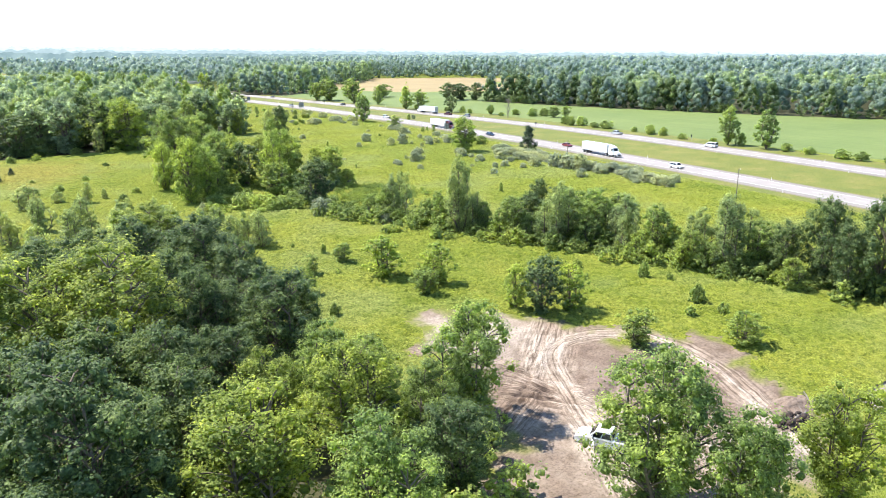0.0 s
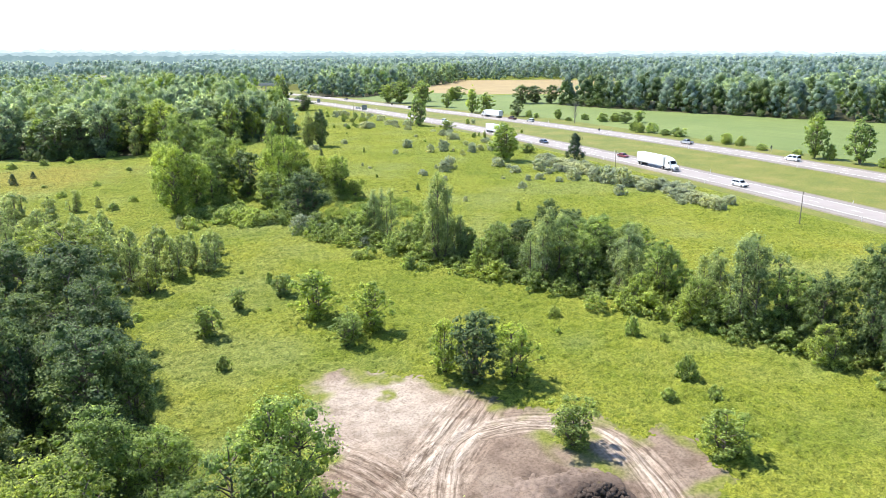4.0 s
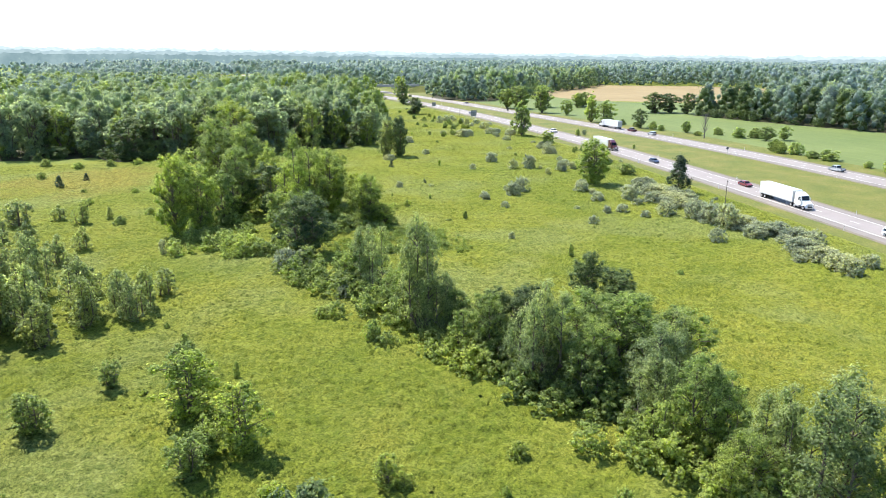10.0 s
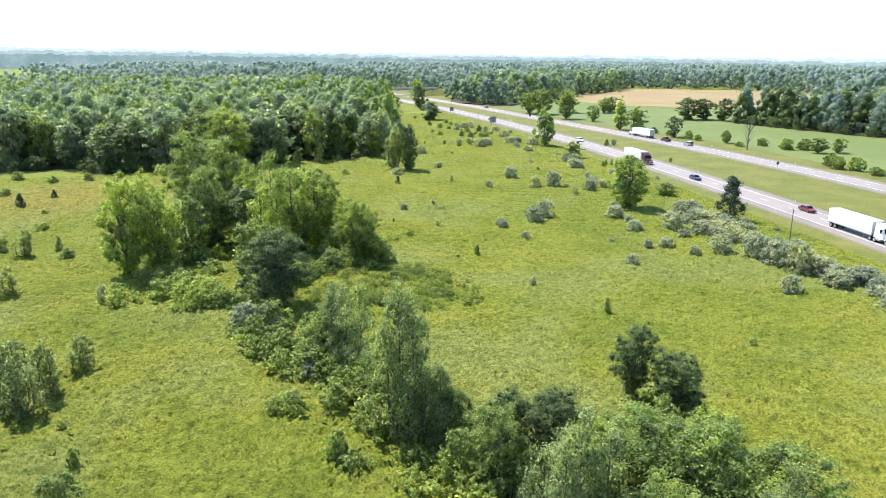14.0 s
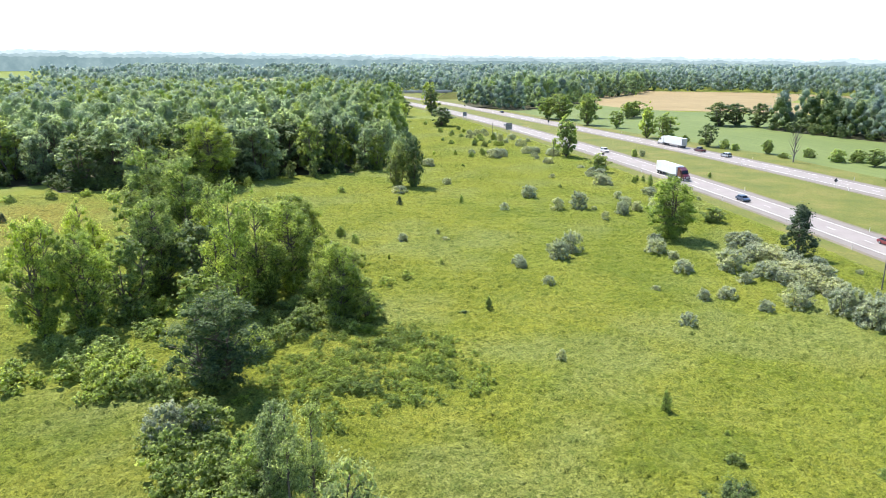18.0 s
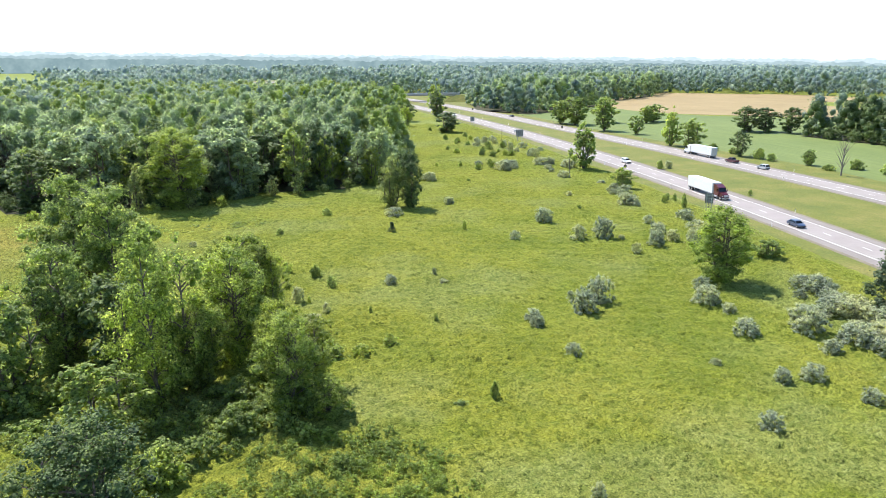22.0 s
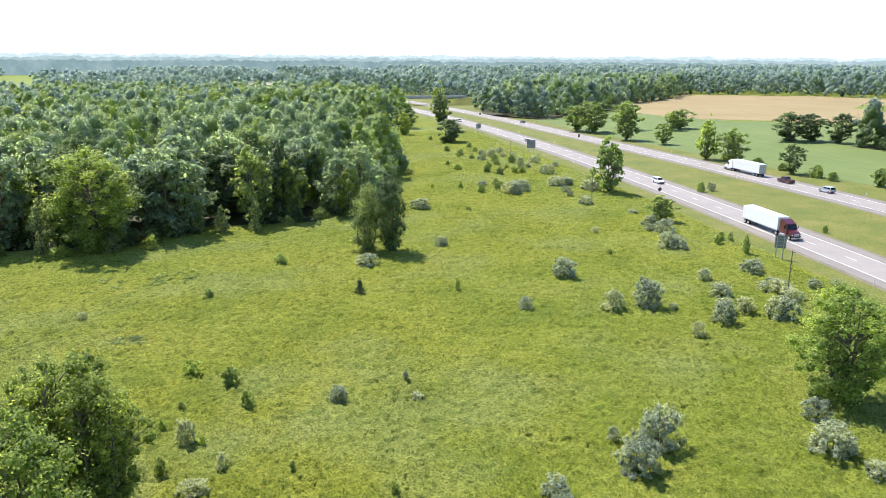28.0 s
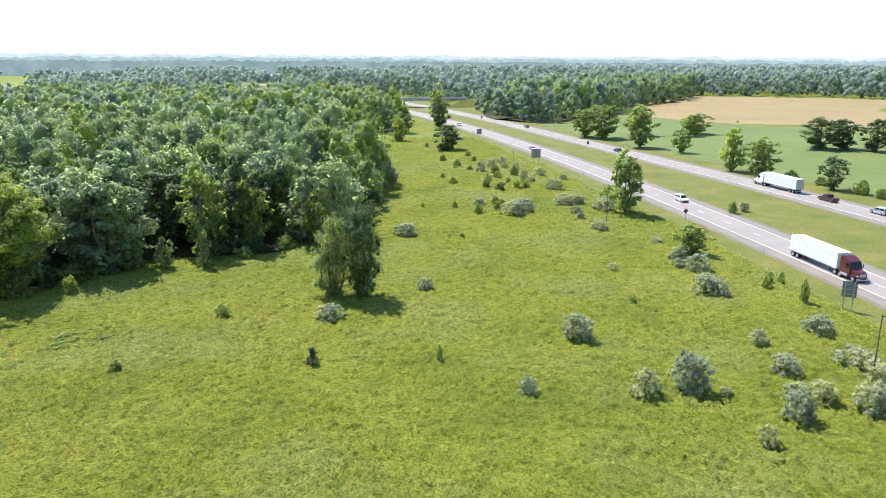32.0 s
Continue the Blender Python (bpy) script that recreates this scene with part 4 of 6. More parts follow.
# front of the large wood
stand("aspen", "large", [(54.9, 299.5, 20.3, 16.5), (98.8, 336.0, 17.1, 8.3)], "tall fresh green broadleaf tree at the edge of the wood", "trees of the large wood")
stand("willow", "middle", [(71.1, 312.0, 8.9, 6.0), (85.2, 311.5, 7.8, 3.8), (64.6, 316.0, 9.2, 5.6), (44.3, 300.0, 11.0, 5.2), (78.0, 312.0, 6.0, 4.0), (58.0, 298.0, 5.0, 4.5)], "small grey-green tree at the edge of the wood", "trees of the large wood")
stand("scrub", "bush", [(65.6, 299.0, 3.4, 3.1), (92.0, 316.0, 2.6, 5.0), (100.0, 322.0, 3.0, 6.0), (36.0, 299.0, 3.0, 5.0), (49.0, 296.0, 3.0, 5.0)], "green shrub at the edge of the wood", "shrubs at the edge of the wood")

# ---- distant woods ----
SOY = [(255, -300), (257, 150), (262, 330), (245, 440), (228, 640), (330, 640), (322, 590), (345, 545), (430, 480), (480, 120), (480, -300)]
WHEAT = [(322, 600), (335, 565), (372, 535), (420, 500), (620, 640), (575, 780), (470, 850), (360, 735), (318, 650)]
FIELD_A = [(-500, 1600), (-330, 1370), (-190, 1010), (-330, 1000), (-700, 1500)]
FIELD_B = [(-90, 1075), (0, 1075), (0, 1270), (-90, 1220)]
FIELD_C = [(700, 560), (760, 430), (900, 350), (1050, 440), (960, 560), (800, 620)]
WOOD_EAST = [(322, 418), (337, 348), (363, 257), (397, 174), (450, 20), (600, 20), (560, 290), (480, 370), (400, 405), (345, 428)]


def open_land(x, y):
    if y < 1950 and -45 < x - road_x(y) < 75 and y < 800 or abs(x - road_x(y) - 14) < 42 and y < 1950:
        return True
    if any(inside(x, y, o) for o in (WOOD, WOOD_EAST, WOOD_BACK, WOOD_MID)):
        return True
    if inside(x, y, WOOD_REAR) or x < 150 and y < 720 or x < -190 and y < 960:
        return True
    if 225 < x < 480 and y < (660 if x < 350 else 560):
        return True
    if 0.02 * (y - 900) - 6 < x < 62 and 860 < y < 1075:
        return True
    if any(inside(x, y, o) for o in (SOY, WHEAT, FIELD_A, FIELD_B, FIELD_C)):
        return True
    return noise.noise(Vector((x * 0.0022, y * 0.0022, 3.7))) > (0.28 if y > 950 else 0.6)


def far_woods(near, far, gap, leaves, size, kinds, seed, label, sides):
    def skip(x, y):
        d, a = math.hypot(x - 60, y - 80), math.degrees(math.atan2(x - 60, y - 80))
        return not (near <= d < far) or not (-50 < a < 76) or open_land(x, y)
    woodland("woods", [(-0.8 * far, 80), (far * 1.05, 80), (far * 1.05, far * 1.05 + 80), (-0.8 * far, far * 1.05 + 80)], gap, leaves, size, 15, 23, seed, kinds, label, skip, lobes=sides, deep=0.72)


def east_front(x, y):
    return x < np.interp(y, [20, 174, 257, 348, 418, 450], [450, 397, 363, 337, 322, 345]) + 26 or y > 405


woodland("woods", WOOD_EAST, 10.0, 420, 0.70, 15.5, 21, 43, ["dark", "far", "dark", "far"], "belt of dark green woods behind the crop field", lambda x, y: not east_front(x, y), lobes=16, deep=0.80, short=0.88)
sheet("forest_floor", WOOD_EAST, 0.07, M_SHADED_LITTER, "leaf litter darkened to stand in for the shade under the trees", "forest floor")
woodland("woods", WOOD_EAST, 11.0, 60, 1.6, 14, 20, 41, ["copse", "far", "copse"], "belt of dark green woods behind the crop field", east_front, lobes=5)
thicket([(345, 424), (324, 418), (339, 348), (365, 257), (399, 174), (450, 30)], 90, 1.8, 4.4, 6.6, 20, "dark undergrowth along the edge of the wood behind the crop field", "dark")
# these woods get their haze from the tinted leaf colours
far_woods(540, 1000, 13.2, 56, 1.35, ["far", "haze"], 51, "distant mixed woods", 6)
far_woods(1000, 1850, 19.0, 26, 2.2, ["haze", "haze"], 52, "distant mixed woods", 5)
sheet("field_far", FIELD_A, 0.08, M_FARFIELD, "light green distant field", "field")
sheet("field_far", FIELD_B, 0.08, M_FARFIELD, "light green distant field", "field")
sheet("field_far", FIELD_C, 0.08, M_FARFIELD, "light green distant field", "field")

# distance: a low ridge of woods all round the horizon, glowing, with haze painted into its colours
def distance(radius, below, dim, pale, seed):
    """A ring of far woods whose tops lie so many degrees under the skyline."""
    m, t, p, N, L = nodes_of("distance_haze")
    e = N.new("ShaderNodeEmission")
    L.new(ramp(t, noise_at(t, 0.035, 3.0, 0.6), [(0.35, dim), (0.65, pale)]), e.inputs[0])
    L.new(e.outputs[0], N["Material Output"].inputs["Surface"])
    v, n = [], 2400
    for i in range(n):
        a = 2 * math.pi * i / n
        c, s = math.cos(a), math.sin(a)
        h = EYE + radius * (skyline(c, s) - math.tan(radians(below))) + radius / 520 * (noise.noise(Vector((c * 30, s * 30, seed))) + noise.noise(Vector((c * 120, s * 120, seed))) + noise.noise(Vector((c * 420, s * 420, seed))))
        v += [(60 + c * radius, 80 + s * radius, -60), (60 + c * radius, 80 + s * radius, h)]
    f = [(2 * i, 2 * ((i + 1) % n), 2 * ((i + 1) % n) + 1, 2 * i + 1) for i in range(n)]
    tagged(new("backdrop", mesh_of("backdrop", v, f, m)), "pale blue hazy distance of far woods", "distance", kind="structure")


# haze colours, set paler and bluer for each ring farther out
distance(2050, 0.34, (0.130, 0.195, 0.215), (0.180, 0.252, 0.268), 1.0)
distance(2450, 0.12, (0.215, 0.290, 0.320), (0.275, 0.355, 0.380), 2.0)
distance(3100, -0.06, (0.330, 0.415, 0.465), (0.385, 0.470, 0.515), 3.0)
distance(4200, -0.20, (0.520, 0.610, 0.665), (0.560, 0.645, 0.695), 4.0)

# ---- weeds of the meadow ----
CLEARING = [(50.5, 76.5), (49.5, 81.0), (53.5, 82.5), (56.5, 79.5), (55.1, 78.0), (59.1, 77.9), (62.3, 74.4), (64.7, 68.8), (67.2, 63.9), (71.9, 61.3), (74.7, 57.8), (74.9, 53.5), (78.5, 54.4), (79.2, 52.1), (78.3, 48.2), (74.2, 42.3), (71.7, 36.8), (68.7, 32.0), (66.7, 30.3), (60.0, 27.0), (48.0, 29.0), (40.0, 31.0), (31.0, 38.0), (30.0, 44.0), (41.0, 46.5), (42.2, 51.0), (40.7, 55.4), (46.9, 65.2), (46.5, 70.5), (41.8, 70.1), (48.7, 74.7)]


ISLET = [(65.6, 58.9), (68.5, 59.0), (71.0, 57.5), (71.3, 52.0), (70.0, 50.2), (67.0, 53.0)]


def border(X, Y, outline):
    """Distance to an outline, negative inside it."""
    d, odd = np.full(X.shape, 1e9), np.zeros(X.shape, bool)
    for (ax, ay), (bx, by) in zip(outline, outline[1:] + outline[:1]):
        q = np.clip(((X - ax) * (bx - ax) + (Y - ay) * (by - ay)) / ((bx - ax) ** 2 + (by - ay) ** 2), 0, 1)
        d = np.minimum(d, np.hypot(X - ax - q * (bx - ax), Y - ay - q * (by - ay)))
        if ay != by:
            odd ^= ((ay > Y) != (by > Y)) & (X < (bx - ax) * (Y - ay) / (by - ay) + ax)
    return np.where(odd, -d, d)


def wander(X, Y, size, seed):
    """Smooth noise from 0 to 1 with lumps of that size."""
    g = np.random.default_rng(seed).uniform(0, 1, (256, 256))
    u, v = np.asarray(X) / size + 1000, np.asarray(Y) / size + 1000
    i, j = np.floor(u).astype(int), np.floor(v).astype(int)
    a, b = u - i, v - j
    a, b = a * a * (3 - 2 * a), b * b * (3 - 2 * b)
    at = lambda p, q: g[p % 256, q % 256]
    return (at(i, j) * (1 - a) + at(i + 1, j) * a) * (1 - b) + (at(i, j + 1) * (1 - a) + at(i + 1, j + 1) * a) * b


def bare(X, Y):
    """How far a spot lies outside the bare soil of the clearing, with a ragged edge; the islet of grass counts as outside."""
    rag = 2.2 * (wander(X, Y, 3.2, 71) - 0.5) + 1.2 * (wander(X, Y, 0.9, 72) - 0.5)
    return np.maximum(border(X, Y, CLEARING), -border(X, Y, ISLET) - 0.3) + rag


def weed_lumps(x, y):
    return (np.sin(x * 2.3 + 1.7 * np.sin(y * 0.9)) * np.sin(y * 2.6 + 1.3 * np.sin(x * 1.1)) + np.sin(x * 0.83 + y * 0.61) * np.sin(y * 0.77 - x * 0.35)) * 0.5


def soften(a, k):
    """Box blur of a grid, k cells to each side."""
    for ax in (0, 1):
        a = sum(np.roll(a, s, ax) for s in range(-k, k + 1)) / (2 * k + 1)
    return a


def weed_canopy(step):
    """The leafy top of the dense weeds, lower at the meadow's borders."""
    r = np.random.default_rng(60)
    ax, ay = np.arange(-46, 196, step), np.arange(32, 534, step)
    X, Y = np.meshgrid(ax, ay)
    X, Y = X + r.uniform(-0.38, 0.38, X.shape) * step, Y + r.uniform(-0.38, 0.38, X.shape) * step
    edge = np.where(Y < 335, 200.8 - 2.75e-4 * (Y - 335) ** 2, 200.8 - 2.1e-4 * (Y - 335) ** 2) - 14
    ok = (X < edge) & (Y < 526) & ~((Y > 326) & (X < np.interp(Y, [328, 375, 430, 480, 520, 530], [112, 122, 128, 122, 114, 114]) + 3)) & (X > -42) & ~((X < 26) & (Y < 126)) & ~((Y > 300) & (X < 62)) & ~((Y > 318) & (X < 100)) & ~((X < 30) & (Y < 112)) & ~((X < 42) & (Y < 62)) & (Y + 0.9 * X > 100)
    near = ok & (X < 84) & (Y < 84)
    ok[near] = bare(X[near], Y[near]) > 0.9
    taper = soften((soften(ok.astype(float), 2) > 0.1).astype(float), 4)
    rough = np.clip(0.5 + (soften(r.uniform(0, 1, X.shape), 8) - 0.5) * 9, 0.1, 1.0)
    z = taper * (0.05 + 0.22 * np.clip(weed_lumps(X, Y) + 0.6, 0, 1.5) + (0.26 + 0.46 * rough) * r.uniform(0, 1, X.shape)) - 0.10 * (1 - taper)
    k = len(ax)
    q = (np.arange(len(ay) - 1)[:, None] * k + np.arange(k - 1)[None]).ravel()
    f = np.stack([q, q + 1, q + k + 1, q + k], 1)
    f = f[(taper.ravel()[f] > 0.04).all(1)]
    used, inv = np.unique(f, return_inverse=True)
    v = np.stack([X.ravel(), Y.ravel(), z.ravel()], 1)[used]
    tagged(new("meadow_weeds", mesh_of("meadow_weeds", v, inv.reshape(f.shape), M_WEED)), "dense knee-high green and yellowish meadow weeds", "weeds", kind="stuff")


weed_canopy(0.4)

# ---- the clearing of bare soil ----
def soil(name, pale, brown, centre, near, far, rings):
    m, t, p, N, L = nodes_of(name)
    g = N.new("ShaderNodeNewGeometry")
    sub = N.new("ShaderNodeVectorMath")
    sub.operation = 'SUBTRACT'
    sub.inputs[1].default_value = (*centre, 0)
    L.new(g.outputs["Position"], sub.inputs[0])
    ln = N.new("ShaderNodeVectorMath")
    ln.operation = 'LENGTH'
    L.new(sub.outputs[0], ln.inputs[0])
    mr = N.new("ShaderNodeMapRange")
    mr.inputs[1].default_value, mr.inputs[2].default_value = near, far
    L.new(ln.outputs["Value"], mr.inputs[0])
    add = N.new("ShaderNodeMath")
    add.operation = 'ADD'
    L.new(mr.outputs[0], add.inputs[0])
    wob = N.new("ShaderNodeMath")
    wob.operation = 'MULTIPLY_ADD'
    wob.inputs[1].default_value, wob.inputs[2].default_value = 1.3, -0.65
    L.new(noise_at(t, 0.16, 5.0, 0.65), wob.inputs[0])
    L.new(wob.outputs[0], add.inputs[1])
    c = ramp(t, add.outputs[0], [(0.15, brown), (0.5, tuple((a + b) / 2 for a, b in zip(brown, pale))), (0.8, pale)])
    # tyre tracks and grader streaks in two directions
    streak = None
    for turn, seed in ((62, 0.0), (128, 31.0)):
        mp = N.new("ShaderNodeMapping")
        mp.inputs["Rotation"].default_value, mp.inputs["Scale"].default_value, mp.inputs["Location"].default_value = (0, 0, radians(turn)), (0.07 * rings, 1.3, 1), (seed, seed, 0)
        warp = N.new("ShaderNodeVectorMath")
        warp.operation = 'MULTIPLY_ADD'
        nz = N.new("ShaderNodeTexNoise")
        nz.inputs["Scale"].default_value = 0.05
        L.new(g.outputs["Position"], nz.inputs["Vector"])
        warp.inputs[1].default_value = (5, 5, 0)
        L.new(nz.outputs["Color"], warp.inputs[0])
        L.new(g.outputs["Position"], warp.inputs[2])
        L.new(warp.outputs[0], mp.inputs["Vector"])
        s = ramp(t, noise_at(t, 1.0, 5.0, 0.6, mp.outputs[0]), [(0.36, (0.86, 0.84, 0.82)), (0.5, (1.0, 1.0, 1.0)), (0.66, (1.06, 1.06, 1.06))])
        streak = s if streak is None else blend(t, ramp(t, noise_at(t, 0.07, 2.0), [(0.45, (0, 0, 0)), (0.55, (1, 1, 1))]), streak, s)
    tracks = streak
    fine = noise_at(t, 2.2, 8.0, 0.78)
    c = blend(t, 1.0, c, tracks, 'MULTIPLY')
    c = blend(t, 0.95, c, ramp(t, fine, [(0.34, (0.50, 0.47, 0.44)), (0.5, (1, 1, 1)), (0.66, (1.3, 1.3, 1.3))]), 'MULTIPLY')
    L.new(c, p.inputs["Base Color"])
    p.inputs["Roughness"].default_value = 0.95
    p.inputs["Specular IOR Level"].default_value = 0.1
    bump(t, fine, 0.8, 0.18, p)
    return m


M_MOUND = soil("dug_soil", (0.185, 0.140, 0.112), (0.062, 0.045, 0.037), (65.3, 46.8), 1.5, 8.0, 2.0)
M_TRACK = ground_mat("gravel_track", [(0.3, (0.215, 0.180, 0.148)), (0.7, (0.285, 0.240, 0.198))], 0.3, 3.0, 0.4, 0.4, 0.05)


def field_mesh(name, outline, step, height, material, label, category, kind, ragged=1.2):
    """A patch of ground on a fine grid, cut to a ragged outline; height(x, y) in metres."""
    xs, ys = [p[0] for p in outline], [p[1] for p in outline]
    gx_, gy_ = np.arange(min(xs) - 2, max(xs) + 2, step), np.arange(min(ys) - 2, max(ys) + 2, step)
    v = [(x, y, height(x, y)) for y in gy_ for x in gx_]
    k = len(gx_)
    f = []
    for j in range(len(gy_) - 1):
        for i in range(k - 1):
            x, y = gx_[i] + step / 2, gy_[j] + step / 2
            q = Vector((x * 0.35, y * 0.35, 1.0))
            s = Vector((x * 1.4, y * 1.4, 5.0))
            if inside(x + ragged * (noise.noise(q) + 0.5 * noise.noise(s)), y + ragged * (noise.noise(q + Vector((9, 4, 0))) + 0.5 * noise.noise(s + Vector((3, 8, 0)))), outline):
                f.append((j * k + i, j * k + i + 1, (j + 1) * k + i + 1, (j + 1) * k + i))
    used, inv = np.unique(np.array(f), return_inverse=True)
    return tagged(new(name, mesh_of(name, np.array(v)[used], inv.reshape(-1, 4), material, True)), label, category, kind=kind)


M_CLEARING, _t, _p, _N, _L = nodes_of("bare_soil")
_a, _g = _N.new("ShaderNodeAttribute"), _N.new("ShaderNodeAttribute")
_a.attribute_name, _g.attribute_name = "packed", "grassy"
_fine, _lump = noise_at(_t, 3.0, 8.0, 0.75), noise_at(_t, 0.45, 5.0, 0.6)
_c = ramp(_t, _a.outputs["Fac"], [(0.0, (0.058, 0.042, 0.033)), (0.3, (0.150, 0.110, 0.084)), (0.6, (0.215, 0.168, 0.132)), (1.0, (0.292, 0.242, 0.198))])
_c = blend(_t, 1.0, _c, ramp(_t, _fine, [(0.34, (0.55, 0.53, 0.50)), (0.5, (1, 1, 1)), (0.66, (1.25, 1.25, 1.25))]), 'MULTIPLY')
_c = blend(_t, 1.0, _c, ramp(_t, _lump, [(0.36, (0.78, 0.76, 0.74)), (0.5, (1, 1, 1)), (0.64, (1.12, 1.12, 1.12))]), 'MULTIPLY')
_r, _l = _N.new("ShaderNodeAttribute"), _N.new("ShaderNodeAttribute")
_r.attribute_name, _l.attribute_name = "rutted", "lane"
_streak = noise_at(_t, 3.4, 4.0, 0.65, _l.outputs["Vector"])
_c = blend(_t, _r.outputs["Fac"], _c, blend(_t, 1.0, _c, ramp(_t, _streak, [(0.36, (0.46, 0.42, 0.39)), (0.48, (0.92, 0.91, 0.90)), (0.60, (1.38, 1.38, 1.38))]), 'MULTIPLY'))
_c = blend(_t, _g.outputs["Fac"], _c, ramp(_t, _fine, [(0.36, (0.070, 0.085, 0.016)), (0.5, (0.130, 0.140, 0.030)), (0.64, (0.190, 0.185, 0.055))]))
_L.new(_c, _p.inputs["Base Color"])
_p.inputs["Roughness"].default_value, _p.inputs["Specular IOR Level"].default_value = 0.95, 0.1
bump(_t, _fine, 0.8, 0.15, _p)


def smooth_line(line, n):
    """The line rounded at its corners, in n points."""
    p = np.array(line, float)
    for _ in range(3):
        p = np.concatenate([p[:1], np.stack([0.75 * p[:-1] + 0.25 * p[1:], 0.25 * p[:-1] + 0.75 * p[1:]], 1).reshape(-1, 2), p[-1:]])
    s = np.concatenate([[0], np.cumsum(np.linalg.norm(np.diff(p, axis=0), axis=1))])
    q = np.linspace(0, s[-1], n)
    return np.stack([np.interp(q, s, p[:, 0]), np.interp(q, s, p[:, 1])], 1)


ARC = [(50.5, 48.5), (52.0, 51.6), (54.6, 56.4), (57.3, 60.2), (60.2, 62.3), (64.1, 62.8), (69.0, 61.0), (72.6, 58.0), (73.4, 53.9), (72.4, 49.2), (71.2, 45.0), (68.5, 40.0)]
CROSS = [(46.0, 66.5), (48.6, 62.2), (50.3, 58.3), (51.5, 52.8), (52.0, 44.0)]
SOUTH = [(58.5, 61.5), (53.4, 57.1), (49.3, 54.1), (45.0, 52.0)]
WEST = [(43.5, 60.0), (46.5, 56.5), (50.5, 52.0), (57.0, 44.0), (62.0, 36.0)]


def beside(X, Y, line):
    """Way along a line, and how far a spot lies to its side."""
    p = smooth_line(line, 90)
    d = unit(np.gradient(p, axis=0))
    best, along_, off = np.full(X.shape, 1e9), np.zeros(X.shape), np.zeros(X.shape)
    for k, ((px_, py_), (dx, dy)) in enumerate(zip(p, d)):
        r2 = (X - px_) ** 2 + (Y - py_) ** 2
        nearer = r2 < best
        best = np.where(nearer, r2, best)
        off = np.where(nearer, -(X - px_) * dy + (Y - py_) * dx, off)
        along_ = np.where(nearer, k * 0.4 + (X - px_) * dx + (Y - py_) * dy, along_)
    return along_, np.where(best < 400, off, 99.0)


def clearing(step):
    """Bare soil on a fine grid: packed pale tracks, brown turned soil, ruts pressed in, thin grass towards the edge."""
    X, Y = np.meshgrid(np.arange(27, 83, step), np.arange(24, 88, step))
    out = bare(X, Y)
    spot = lambda x, y, r_: np.exp(-((X - x) ** 2 + (Y - y) ** 2) / r_ ** 2)
    tone = 0.44 + 0.35 * (wander(X, Y, 4.5, 1) - 0.5) + 0.25 * (wander(X, Y, 1.3, 2) - 0.5)
    tone += 0.50 * spot(55, 72, 9) + 0.25 * spot(48, 78, 5) + 0.50 * spot(52, 43, 6) + 0.25 * spot(58, 33, 8) - 0.30 * spot(69, 43, 8) - 0.25 * spot(61, 49, 5) - 0.50 * spot(65.5, 47, 2.6)
    z = 0.26 + 0.20 * (wander(X, Y, 3.0, 3) - 0.5) + 0.14 * (wander(X, Y, 0.8, 4) - 0.5)
    rutted, lane = np.full(X.shape, 0.02), np.zeros((*X.shape, 3))
    for line, wide, gain, seed in ((ARC, 2.5, 0.38, 11), (CROSS, 3.8, 0.05, 12), (SOUTH, 3.8, 0.0, 13), (WEST, 5.0, -0.14, 14)):
        go, off = beside(X, Y, line)
        on = np.clip(1.3 - np.abs(off) / wide, 0, 1)
        rut = wander(off, go * 0.05, 0.55, seed) - 0.5
        tone += on * (gain + 0.5 * rut)
        lane = np.where((on > rutted)[..., None], np.stack([off, go * 0.06, 0 * off + 7.0 * seed], -1), lane)
        rutted = np.maximum(rutted, on)
        z += on * 0.22 * rut - 0.06 * on * (gain > 0.3)
    grassy = np.clip((out + 1.5) / 3.0 + 1.6 * (wander(X, Y, 1.6, 5) - 0.5), 0, 1) * np.clip((out + 3.0) / 2.0, 0, 1)
    grassy = np.maximum(grassy, np.clip(3.2 * spot(56.5, 73.5, 1.6) * wander(X, Y, 0.7, 6) - 0.5, 0, 1))
    k = X.shape[1]
    q = (np.arange(X.shape[0] - 1)[:, None] * k + np.arange(k - 1)[None]).ravel()
    f = np.stack([q, q + 1, q + k + 1, q + k], 1)
    f = f[(out.ravel()[f] < 2.6).all(1)]
    used, inv = np.unique(f, return_inverse=True)
    z = np.where(out > 1.2, np.minimum(z, 0.10), np.maximum(z, 0.05))
    me = mesh_of("clearing", np.stack([X, Y, z], -1).reshape(-1, 3)[used], inv.reshape(f.shape), M_CLEARING, True)
    me.attributes.new("lane", 'FLOAT_VECTOR', 'POINT').data.foreach_set("vector", lane.reshape(-1, 3)[used].astype(np.float32).ravel())
    for nm, val in (("packed", np.clip(tone, 0, 1)), ("grassy", grassy), ("rutted", np.clip(rutted * 1.3, 0, 1))):
        me.attributes.new(nm, 'FLOAT', 'POINT').data.foreach_set("value", val.ravel()[used].astype(np.float32))
    tagged(new("clearing", me), "bare graded clearing of pale and brown soil with tyre tracks", "bare soil", kind="structure")


clearing(0.2)


def mound_height(cx, cy, rx, ry, top):
    def h(x, y):
        d = math.hypot((x - cx) / rx, (y - cy) / ry)
        return max(-0.3, top * math.exp(-d * d * 1.6) * (0.75 + 0.7 * noise.noise(Vector((x * 0.9, y * 0.9, 3)))) + (0.10 + 0.24 * top) * math.exp(-d * d) * noise.noise(Vector((x * 2.1, y * 2.1, 6))) + (0.18 if d < 1.1 else -0.35))
    return h


